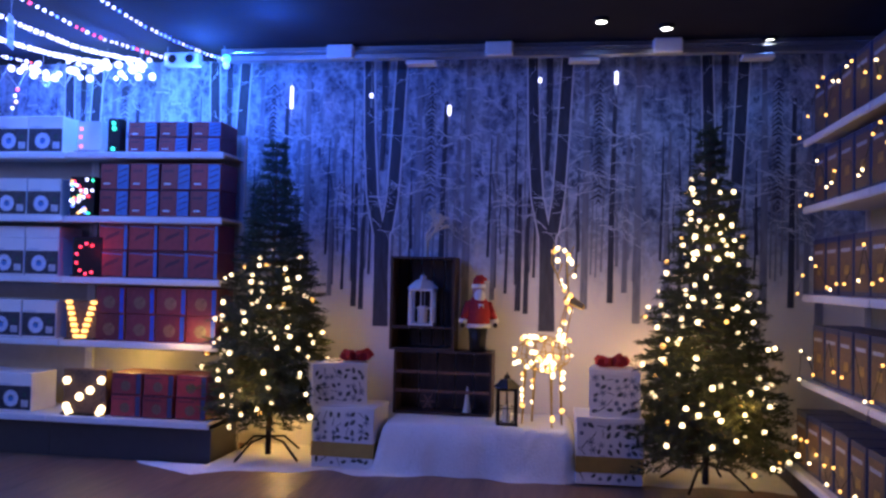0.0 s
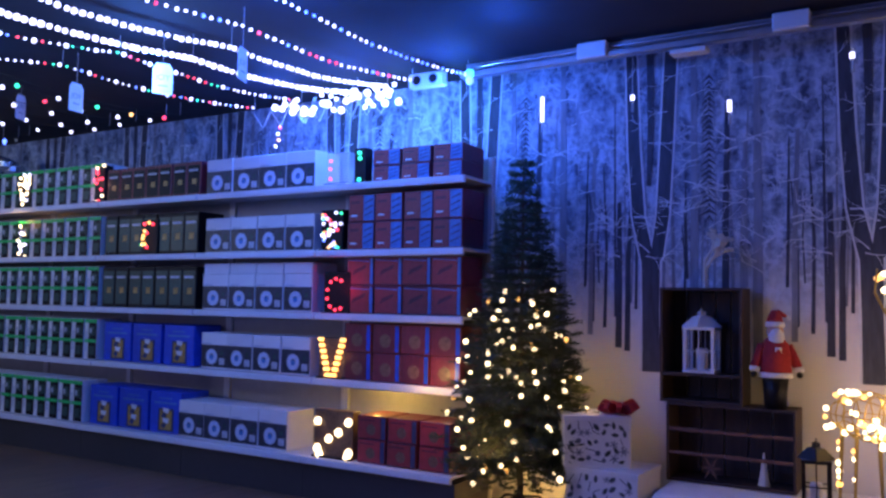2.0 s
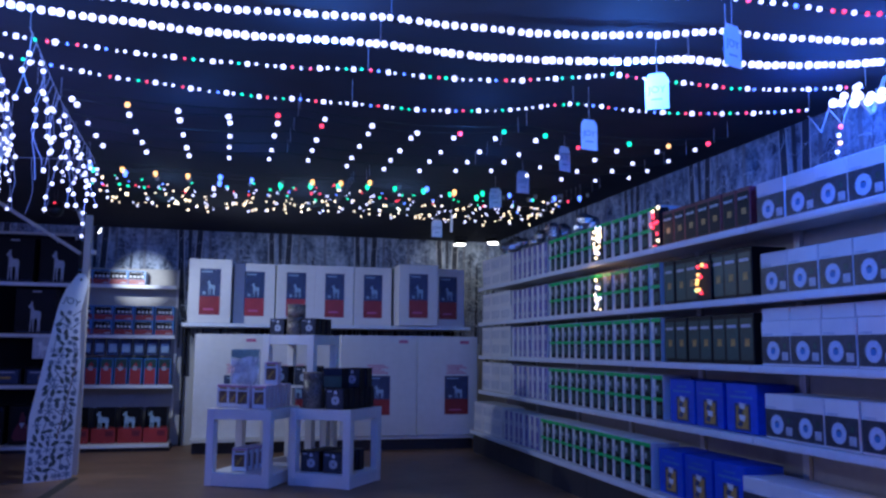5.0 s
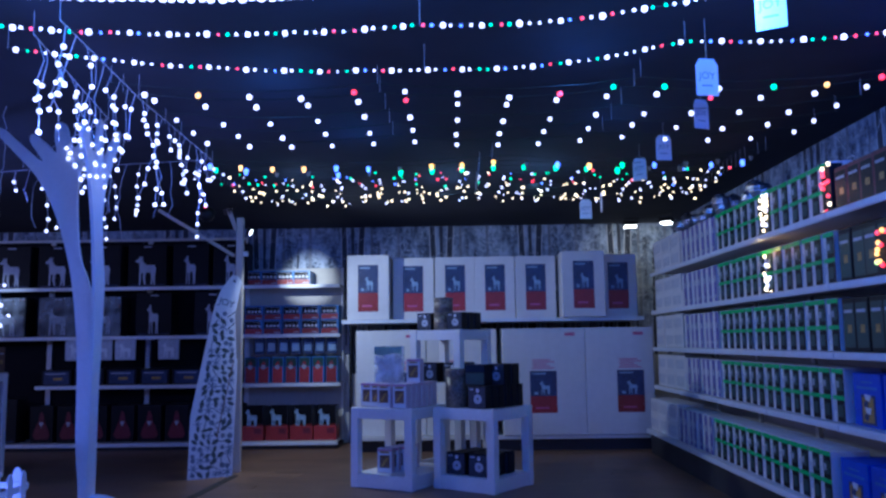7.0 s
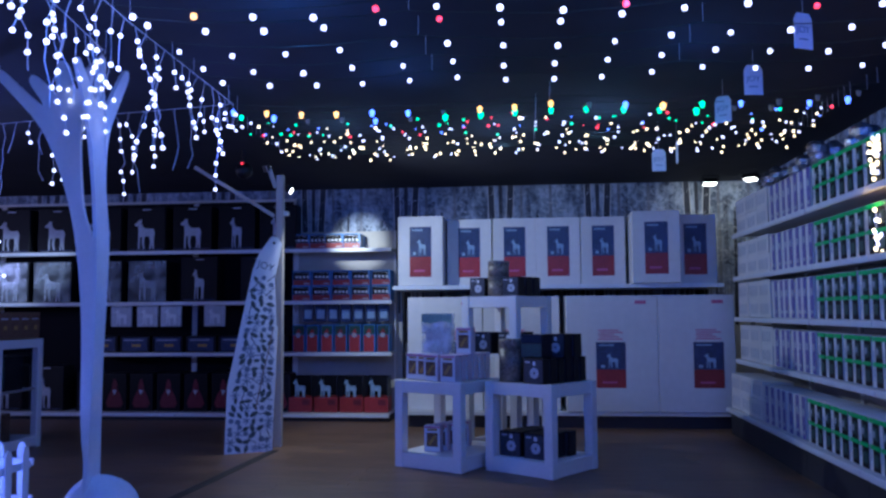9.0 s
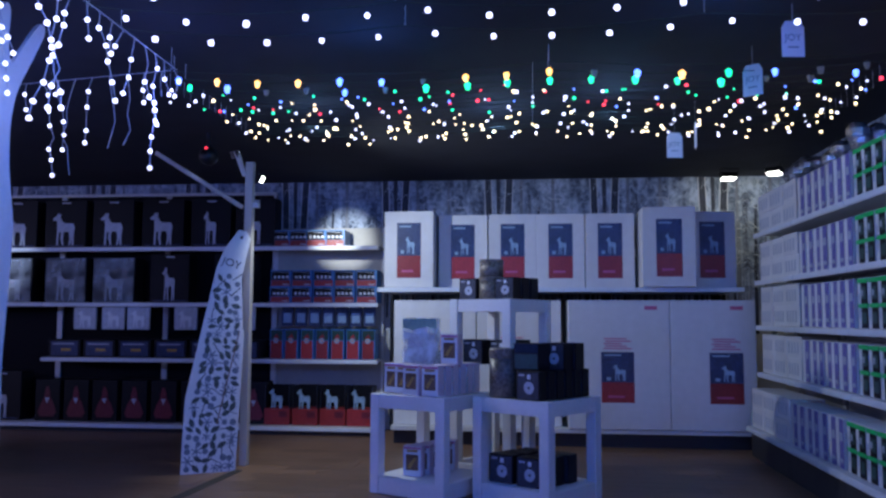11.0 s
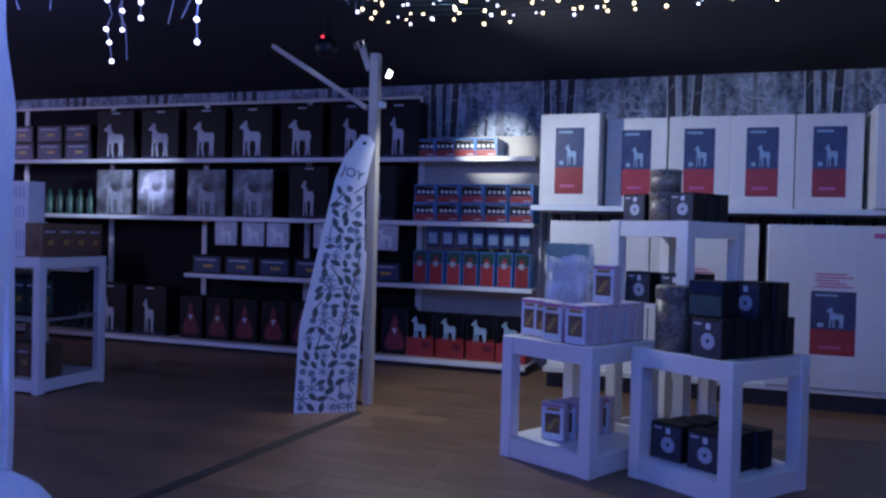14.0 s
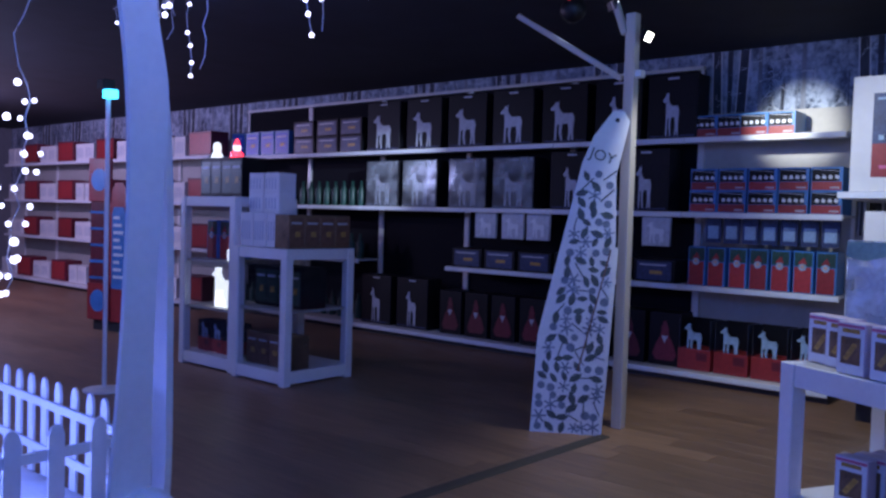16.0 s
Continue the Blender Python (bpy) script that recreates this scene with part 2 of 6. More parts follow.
# ---- mesh helpers ----
class Build:
    """Collects simple solids into one mesh; m is the material slot."""

    def __init__(self):
        self.v, self.f, self.m = [], [], []

    def poly(self, pts, m=0):
        n = len(self.v)
        self.v += [tuple(p) for p in pts]
        self.f.append(tuple(range(n, n + len(pts))))
        self.m.append(m)
        return self

    def box(self, x0, y0, z0, x1, y1, z1, m=0, c=0.0):
        n = len(self.v)
        if c <= 0:
            self.v += [(x, y, z) for z in (z0, z1) for y in (y0, y1) for x in (x0, x1)]
            fs = [(0, 2, 3, 1), (4, 5, 7, 6), (0, 1, 5, 4), (2, 6, 7, 3), (0, 4, 6, 2), (1, 3, 7, 5)]
            self.f += [tuple(n + i for i in f) for f in fs]
            self.m += [m] * 6
            return self
        X, Y, Z = (x0, x1), (y0, y1), (z0, z1)
        idx = {}
        for k in range(8):
            i, j, l = k & 1, (k >> 1) & 1, k >> 2
            sx, sy, sz = (c if i == 0 else -c), (c if j == 0 else -c), (c if l == 0 else -c)
            for a, p in enumerate(((X[i], Y[j] + sy, Z[l] + sz), (X[i] + sx, Y[j], Z[l] + sz), (X[i] + sx, Y[j] + sy, Z[l]))):
                idx[(k, a)] = len(self.v)
                self.v.append(p)
        face = []
        for a, (q0, q1, q2, q3) in ((0, (0, 4, 6, 2)), (0, (1, 3, 7, 5)), (1, (0, 1, 5, 4)), (1, (2, 6, 7, 3)), (2, (0, 2, 3, 1)), (2, (4, 5, 7, 6))):
            face.append(tuple(idx[(q, a)] for q in (q0, q1, q2, q3)))
        for k0 in range(8):
            for bit, (a, b) in ((1, (1, 2)), (2, (0, 2)), (4, (0, 1))):
                if not k0 & bit:
                    k1 = k0 | bit
                    face.append((idx[(k0, a)], idx[(k0, b)], idx[(k1, b)], idx[(k1, a)]))
            face.append((idx[(k0, 0)], idx[(k0, 1)], idx[(k0, 2)]))
        self.f += face
        self.m += [m] * len(face)
        return self

    def tube(self, p, q, r0, r1=None, n=8, m=0, caps=True):
        p, q = Vector(p), Vector(q)
        r1 = r0 if r1 is None else r1
        d = (q - p)
        if d.length < 1e-6:
            return self
        d.normalize()
        a = d.orthogonal().normalized()
        b = d.cross(a)
        k = len(self.v)
        for c, r in ((p, r0), (q, r1)):
            for i in range(n):
                t = 2 * math.pi * i / n
                self.v.append(tuple(c + (a * math.cos(t) + b * math.sin(t)) * r))
        for i in range(n):
            j = (i + 1) % n
            self.f.append((k + i, k + j, k + n + j, k + n + i))
            self.m.append(m)
        if caps:
            self.f.append(tuple(k + i for i in reversed(range(n))))
            self.f.append(tuple(k + n + i for i in range(n)))
            self.m += [m, m]
        return self

    def path(self, pts, r, n=4, m=0):
        """One continuous tube through the points."""
        pts = [Vector(p) for p in pts]
        k = len(self.v)
        for i, p in enumerate(pts):
            d = (pts[min(i + 1, len(pts) - 1)] - pts[max(i - 1, 0)]).normalized()
            a = d.cross(Vector((.13, .21, .97))).normalized()
            b = d.cross(a)
            for j in range(n):
                t = 2 * math.pi * j / n
                self.v.append(tuple(p + (a * math.cos(t) + b * math.sin(t)) * r))
        for i in range(len(pts) - 1):
            for j in range(n):
                q = (j + 1) % n
                self.f.append((k + i * n + j, k + i * n + q, k + (i + 1) * n + q, k + (i + 1) * n + j))
                self.m.append(m)
        return self

    def lathe(self, prof, n=12, m=0, at=(0, 0, 0)):
        k = len(self.v)
        for r, z in prof:
            for i in range(n):
                t = 2 * math.pi * i / n
                self.v.append((at[0] + r * math.cos(t), at[1] + r * math.sin(t), at[2] + z))
        for s in range(len(prof) - 1):
            for i in range(n):
                j = (i + 1) % n
                self.f.append((k + s * n + i, k + s * n + j, k + (s + 1) * n + j, k + (s + 1) * n + i))
                self.m.append(m)
        self.f.append(tuple(k + i for i in reversed(range(n))))
        self.f.append(tuple(k + (len(prof) - 1) * n + i for i in range(n)))
        self.m += [m, m]
        return self

    def ball(self, c, r, n=8, m=0, squash=1.0):
        h = n // 2 + 1
        prof = [(max(1e-4, r * math.sin(math.pi * i / h)), -r * squash * math.cos(math.pi * i / h)) for i in range(h + 1)]
        return self.lathe(prof, n, m, c)

    def plate(self, pts, y0, y1, m=0):
        """A flat outline in x and z, given depth from y0 (front) to y1."""
        k, n = len(self.v), len(pts)
        self.v += [(x, y0, z) for x, z in pts] + [(x, y1, z) for x, z in pts]
        self.f.append(tuple(range(k, k + n)))
        self.f.append(tuple(reversed(range(k + n, k + 2 * n))))
        self.m += [m, m]
        for i in range(n):
            j = (i + 1) % n
            self.f.append((k + j, k + i, k + n + i, k + n + j))
            self.m.append(m)
        return self

    def mesh(self, name, mats, smooth=False):
        me = bpy.data.meshes.new(name)
        me.from_pydata(self.v, [], self.f)
        for q in mats:
            me.materials.append(q)
        me.polygons.foreach_set("material_index", self.m)
        if smooth:
            me.polygons.foreach_set("use_smooth", [True] * len(self.f))
        me.update()
        return me


def part(name, shape, materials, parent=None, label="", smooth=False, at=None):
    mats = materials if isinstance(materials, (list, tuple)) else [materials]
    ob = new(name, shape.mesh(name, mats, smooth) if isinstance(shape, Build) else shape)
    if parent:
        ob.parent = parent
    if at is not None:
        ob.matrix_local = at
    if label:
        ob["label"] = label
    return ob


def thing(name, label, category, group="", kind="", at=None):
    ob = tagged(new(name), label, category, group, kind)
    if at is not None:
        ob.matrix_world = at
    return ob


def solid(name, shape, materials, label, category, group="", kind="", at=None, smooth=False):
    ob = part(name, shape, materials, smooth=smooth)
    tagged(ob, label, category, group, kind)
    if at is not None:
        ob.matrix_world = at
    return ob


def deer(x, z, w, h):
    """Outline of a standing deer in x and z, head to the left."""
    q = ((.18, .0), (.25, .0), (.27, .38), (.36, .42), (.35, .2), (.42, 0), (.48, 0), (.44, .22), (.48, .42), (.68, .42), (.72, .2), (.68, 0), (.75, 0),
         (.8, .22), (.82, .0), (.89, 0), (.88, .3), (.92, .55), (.84, .68), (.5, .68), (.4, .75), (.32, .86), (.34, 1), (.26, .95), (.2, 1), (.18, .92),
         (.02, .83), (.04, .77), (.18, .77), (.2, .55))
    return [(x + w * a, z + h * b) for a, b in q]


def ring(cx, cz, r0, r1, n=14):
    return [[(cx + r * math.cos(2 * math.pi * (i + s) / n), cz + r * math.sin(2 * math.pi * (i + s) / n)) for r, s in ((r0, 0), (r1, 0), (r1, 1), (r0, 1))]
            for i in range(n)]

# ---- structure ----
XE, YN, XW, YS, ZC = 3.36, 10.42, -18.6, -4.45, 3.10
LV = (0.30, 0.84, 1.31, 1.765, 2.245)


def structure(name, shape, mats, label, category):
    return solid(name, shape, mats, label, category, kind="structure")


def floor_material():
    m = mat("laminate_boards", (0.185, 0.105, 0.060), 0.45, vary=0.35, scale=22, stretch=(0.12, 1, 1), bump=0.05, random_tint=0.12)
    return m


def mural_material():
    m = bpy.data.materials.new("winter_forest_print")
    m.use_nodes = True
    nt = m.node_tree
    b = nt.nodes["Principled BSDF"]
    b.inputs["Roughness"].default_value = 0.75
    g = nt.nodes.new("ShaderNodeNewGeometry")
    sep = nt.nodes.new("ShaderNodeSeparateXYZ")
    nt.links.new(g.outputs["Position"], sep.inputs[0])
    mp = nt.nodes.new("ShaderNodeMapping")
    mp.inputs["Scale"].default_value = (5, 5, 1.8)
    nt.links.new(g.outputs["Position"], mp.inputs["Vector"])
    trunks = nt.nodes.new("ShaderNodeTexNoise")
    trunks.inputs["Scale"].default_value, trunks.inputs["Detail"].default_value = 2.2, 5
    nt.links.new(mp.outputs[0], trunks.inputs["Vector"])
    twigs = nt.nodes.new("ShaderNodeTexNoise")
    twigs.inputs["Scale"].default_value, twigs.inputs["Detail"].default_value, twigs.inputs["Roughness"].default_value = 17, 9, 0.8
    nt.links.new(g.outputs["Position"], twigs.inputs["Vector"])
    forest = nt.nodes.new("ShaderNodeValToRGB")
    forest.color_ramp.elements[0].position, forest.color_ramp.elements[0].color = 0.40, (0.045, 0.06, 0.10, 1)
    forest.color_ramp.elements[1].position, forest.color_ramp.elements[1].color = 0.60, (0.46, 0.53, 0.66, 1)
    e = forest.color_ramp.elements.new(0.5)
    e.color = (0.22, 0.27, 0.36, 1)
    mixf = nt.nodes.new("ShaderNodeMix")
    mixf.inputs["Factor"].default_value = 0.55
    nt.links.new(trunks.outputs["Fac"], mixf.inputs["A"])
    nt.links.new(twigs.outputs["Fac"], mixf.inputs["B"])
    nt.links.new(mixf.outputs["Result"], forest.inputs["Fac"])
    # frosted branches: a net of pale lines, broken up by the fine grain
    warp = nt.nodes.new("ShaderNodeVectorMath")
    warp.operation = "MULTIPLY_ADD"
    nt.links.new(twigs.outputs["Color"], warp.inputs[0])
    warp.inputs[1].default_value = (.16, .16, .16)
    nt.links.new(g.outputs["Position"], warp.inputs[2])
    cells = nt.nodes.new("ShaderNodeTexVoronoi")
    cells.feature = "DISTANCE_TO_EDGE"
    cells.inputs["Scale"].default_value = 8.5
    nt.links.new(warp.outputs[0], cells.inputs["Vector"])
    lace = nt.nodes.new("ShaderNodeMapRange")
    lace.inputs["From Min"].default_value, lace.inputs["From Max"].default_value = 0.10, 0.02
    nt.links.new(cells.outputs["Distance"], lace.inputs["Value"])
    patch = nt.nodes.new("ShaderNodeTexNoise")
    patch.inputs["Scale"].default_value, patch.inputs["Detail"].default_value = 2.6, 2
    nt.links.new(g.outputs["Position"], patch.inputs["Vector"])
    thick = nt.nodes.new("ShaderNodeMapRange")
    thick.inputs["From Min"].default_value, thick.inputs["From Max"].default_value = 0.38, 0.60
    thick.inputs["To Max"].default_value = 0.8
    nt.links.new(patch.outputs["Fac"], thick.inputs["Value"])
    much = nt.nodes.new("ShaderNodeMath")
    much.operation = "MULTIPLY"
    nt.links.new(lace.outputs[0], much.inputs[0])
    nt.links.new(thick.outputs[0], much.inputs[1])
    frosted = nt.nodes.new("ShaderNodeMix")
    frosted.data_type = "RGBA"
    nt.links.new(much.outputs[0], frosted.inputs["Factor"])
    nt.links.new(forest.outputs["Color"], frosted.inputs["A"])
    frosted.inputs["B"].default_value = (0.52, 0.60, 0.74, 1)
    edge = nt.nodes.new("ShaderNodeMapRange")
    edge.inputs["From Min"].default_value, edge.inputs["From Max"].default_value = 1.25, 1.75
    wob = nt.nodes.new("ShaderNodeMath")
    wob.operation = "MULTIPLY_ADD"
    nt.links.new(trunks.outputs["Fac"], wob.inputs[0])
    wob.inputs[1].default_value = 0.9
    nt.links.new(sep.outputs["Z"], wob.inputs[2])
    sub = nt.nodes.new("ShaderNodeMath")
    sub.operation = "SUBTRACT"
    nt.links.new(wob.outputs[0], sub.inputs[0])
    sub.inputs[1].default_value = 0.45
    nt.links.new(sub.outputs[0], edge.inputs["Value"])
    mix = nt.nodes.new("ShaderNodeMix")
    mix.data_type = "RGBA"
    mix.inputs["A"].default_value = (0.70, 0.69, 0.68, 1)
    nt.links.new(edge.outputs[0], mix.inputs["Factor"])
    nt.links.new(frosted.outputs["Result"], mix.inputs["B"])
    nt.links.new(mix.outputs["Result"], b.inputs["Base Color"])
    return m


MURAL = mural_material()
TRUNKP = mat("printed_dark_trunk", (0.045, 0.052, 0.075), 0.75, vary=0.5, scale=30, stretch=(1, 1, 0.2), bump=0)
MIDP = mat("printed_grey_trunk", (0.20, 0.22, 0.27), 0.75, vary=0.4, scale=30, stretch=(1, 1, 0.2), bump=0)
FROSTP = mat("printed_frost", (0.62, 0.66, 0.72), 0.75, vary=0.15, scale=30, bump=0)
PLASTER = mat("plain_wall", (0.2, 0.2, 0.22), 0.8, vary=0.1)

structure("wall_east", Build().box(XE, YS - 0.2, 0, XE + 0.2, YN + 0.2, ZC), MURAL, "wall papered with a frosty winter forest print", "wall")
structure("wall_north", Build().box(XW, YN, 0, XE, YN + 0.2, ZC), MURAL, "wall papered with a frosty birch forest print", "wall")
structure("wall_south", Build().box(XW, YS - 0.2, 0, XE, YS, ZC), MURAL, "dim wall behind tall shop shelving", "wall")
structure("wall_west", Build().box(XW - 0.2, YS - 0.2, 0, XW, YN + 0.2, ZC), PLASTER, "plain dim end wall", "wall")
structure("ceiling", Build().box(XW - 0.2, YS - 0.2, ZC, XE + 0.2, YN + 0.2, ZC + 0.15), BLACKFAB, "ceiling covered in black cloth", "ceiling")
FLOOR = floor_material()
floor = structure("floor", Build().box(XW - 0.2, YS - 0.2, -0.2, XE + 0.2, YN + 0.2, -0.004), FLOOR, "brown wood laminate floor", "floor")


def ribbon(b, pts, widths, y0, y1, m):
    """A flat band with changing half-width along points in x and z."""
    left = [(x - w, z) for (x, z), w in zip(pts, widths)]
    right = [(x + w, z) for (x, z), w in zip(pts, widths)]
    for k in range(len(pts) - 1):
        b.plate([left[k], right[k], right[k + 1], left[k + 1]], y0, y1, m)


def twig(b, rnd, x, z, ln, a, w, depth, m):
    for s in range(3):
        x1, z1 = x + ln * math.cos(a), z + ln * math.sin(a)
        x1, z1 = min(1.29, max(.01, x1)), min(ZC - .006, max(1.3, z1))
        nx, nz = -math.sin(a) * w, math.cos(a) * w
        b.plate([(x - nx, z - nz), (x1 - nx * .7, z1 - nz * .7), (x1 + nx * .7, z1 + nz * .7), (x + nx, z + nz)], -.0062, -.0042, m)
        if depth:
            twig(b, rnd, x1, z1, ln * .6, a + rnd.choice((-1, 1)) * rnd.uniform(.4, .9), w * .7, depth - 1, m)
        x, z, a, w, ln = x1, z1, a + rnd.uniform(-.35, .25), w * .8, ln * .9


def mural_panel():
    """One printed strip of forest, 1.30 m wide, in x and z, front towards -y."""
    rnd = random.Random(5)
    b = Build()
    # far thin trunks
    for i in range(22):
        x = 0.03 + 1.22 * (i + rnd.random() * .9) / 22
        w = rnd.uniform(.004, .012)
        z0, z1 = rnd.uniform(1.25, 1.6), rnd.choice((rnd.uniform(1.9, 2.5), rnd.uniform(2.2, ZC - .01)))
        ribbon(b, [(x, z0), (x + rnd.uniform(-.015, .015), (z0 + z1) / 2), (x + rnd.uniform(-.03, .03), z1)], [w, w * .9, w * .3], -.0012, 0, rnd.choice((0, 1, 1)))
    # nearer trunks
    for x, z0, z1, w, m in ((.30, 1.12, 2.1, .02, 0), (.36, 1.1, 2.3, .017, 0), (.80, 1.15, ZC - .004, .024, 1), (.995, 1.2, 2.75, .02, 0), (1.10, 1.28, 2.45, .018, 1), (1.19, 1.05, ZC - .004, .026, 1), (.1, 1.2, 2.5, .016, 1)):
        ribbon(b, [(x, z0), (x + .006, z0 + (z1 - z0) * .5), (x - .01 + .05 * rnd.random(), z1)], [w * 1.15, w, w * .7], -.0022, 0, m)
    # frosted conifer
    for k in range(26):
        z = 1.95 + .95 * k / 26
        w = .035 + .05 * abs(math.sin(k * 1.7)) * (1 - k / 34)
        b.plate([(.90 - w, z - .012), (.90, z + .02), (.90 + w * .8, z - .01), (.90, z + .045)], -.003 - .00002 * k, -.0021, 0)
    # forked tree with a frosted rim
    for m, grow_w, yy in ((2, .012, -.0032), (0, 0, -.0042)):
        ribbon(b, [(.525, .97), (.52, 1.35), (.52, 1.72)], [.062 + grow_w, .056 + grow_w, .062 + grow_w], yy, yy + .0009, m)
        ribbon(b, [(.50, 1.70), (.435, 2.0), (.405, 2.45), (.385, ZC - .004)], [.045 + grow_w, .042 + grow_w, .04 + grow_w, .036 + grow_w], yy - .0001, yy + .0008, m)
        ribbon(b, [(.555, 1.70), (.60, 2.0), (.625, 2.45), (.655, ZC - .004)], [.042 + grow_w, .042 + grow_w, .042 + grow_w, .04 + grow_w], yy - .0002, yy + .0007, m)
    ribbon(b, [(.505, 2.2), (.52, 2.6), (.515, ZC - .004)], [.016, .022, .026], -.003, -.0021, 0)
    # frosted twigs
    for i in range(70):
        a = rnd.choice((rnd.uniform(-.3, .9), math.pi - rnd.uniform(-.3, .9)))
        twig(b, rnd, rnd.uniform(.04, 1.26), rnd.uniform(1.6, ZC - .1), rnd.uniform(.03, .075), a, rnd.uniform(.002, .0048), 1, 2)
    return b.mesh("forest_print", [TRUNKP, MIDP, FROSTP])


panel_mesh = mural_panel()
east, north = bpy.data.objects["wall_east"], bpy.data.objects["wall_north"]
# strips on the east wall, front to the west
ys = [-0.31 - 1.30 * k for k in range(-9, 4)]
for yy in ys:
    if YS < yy - 1.30 + .52 and yy < YN:
        part("forest_print", panel_mesh, [], east, at=pose(XE - .002, yy, 0, 0, 0, -90))
for k in range(16):
    part("forest_print", panel_mesh, [], north, at=pose(2.06 - 1.30 * k, YN - .002, 0))

# steel trunking with lamps' boxes along the top of the east wall
tr = thing("cable_trunking", "white steel cable trunking with hanging socket boxes", "trunking", at=pose(2.95, 0, 0))
part("rail", Build().box(-.03, -4.4, 2.975, .03, 0.4, 3.02, c=.006), STEEL, tr)
part("upper_rail", Build().box(.06, -4.4, 3.05, .12, .4, 3.098), STEEL, tr)
for yy in (-0.58, -1.77, -2.96):
    part("socket_box", Build().box(-.06, yy - .1, 2.98, .05, yy + .1, 3.085, c=.008), WHITE, tr)
    part("socket_plate", Build().box(-.05, yy - .72, 2.93, .05, yy - .5, 2.96, c=.006), WHITE, tr)
part("conduit", Build().tube((0.02, -4.5, 3.06), (0.02, .3, 3.06), .012), STEEL, tr)

# ---- shelving ----


def shelf_bay(width, depth, base_depth, levels, height, panel, shelf_mat=SHELF, group="shop shelving bays"):
    """A shelving bay in its own axes: x along the front from 0, front edges at y = 0, back panel at y = depth."""
    t = thing("shelving_bay", "white enamelled metal shop shelving bay with stocked shelves", "shelving", group)
    part("back_panel", Build().box(0, depth, 0, width, depth + .02, height), panel, t)
    part("plinth", Build().box(.002, -base_depth + .05, 0, width - .002, depth, levels[0] - .055), PLINTH, t)
    for i, z in enumerate(levels):
        f = -base_depth if i == 0 else 0
        s = part("shelf", Build().box(.002, f, z - .05, width - .002, f + .018, z, c=.003).box(.003, f + .018, z - .02, width - .003, depth, z - .002), shelf_mat, t)
        part("price_rail", Build().box(.01, f - .006, z - .042, width - .01, f - .0005, z - .008), INK, s)
    for x in (.002, width - .032):
        part("upright", Build().box(x, depth - .03, 0, x + .03, depth - .002, height), shelf_mat, t)
    return t


bay_e = shelf_bay(1.25, .42, .12, LV, 2.42, PANEL)
bay_e.matrix_world = pose(2.66, 1.45, 0, 0, 0, -90)
for k in range(1, 7):
    copy_thing(bay_e, pose(2.66, 1.45 + 1.25 * k, 0, 0, 0, -90))
NLV = (0.10, 0.87, 1.55, 2.24)
bay_n = shelf_bay(1.40, .42, .22, NLV, 2.5, PANEL, group="north wall shelving bays")
bay_n.matrix_world = pose(-2.846, 9.94, 0)
bay_d = shelf_bay(1.43, .42, .22, NLV, 2.93, DARKPANEL, group="dark north wall shelving bays")
part("top_rail", Build().box(.002, .37, 2.93, 1.428, .44, 2.965, c=.004), SHELF, bay_d)
bay_d.matrix_world = pose(-4.276, 9.94, 0)
copy_thing(bay_d, pose(-5.706, 9.94, 0))
bay_w = shelf_bay(1.43, .42, .22, (NLV[0], NLV[2], NLV[3]), 2.93, DARKPANEL, group="dark north wall shelving bays")
part("top_rail", Build().box(.002, .37, 2.93, 1.428, .44, 2.965, c=.004), SHELF, bay_w)
bay_w.matrix_world = pose(-7.136, 9.94, 0)
for k in range(2):
    copy_thing(bay_d, pose(-8.566 - 1.43 * k, 9.94, 0))
for k in range(2, 7):
    copy_thing(bay_n, pose(-8.49 - 1.40 * k, 9.94 - (.35 if k > 1 else 0), 0))
SLV = (0.20, 0.75, 1.31, 1.89, 2.34)
bay_s = shelf_bay(1.25, .42, .10, SLV, 2.7, PANEL, group="south shelving bays")
bay_s.matrix_world = pose(2.80, -3.84, 0, 0, 0, 180)
for k in range(1, 7):
    copy_thing(bay_s, pose(2.80 - 1.25 * k, -3.84, 0, 0, 0, 180))
solid("shelving_end_plinth", Build().box(2.81, -4.3, 0, 3.34, -3.79, .16, c=.004), PLINTH, "low dark plinth beside the end shelving bay", "plinth")

# ---- boxed goods ----
# each kind is built once, front towards -y, standing on z = 0, centred in x


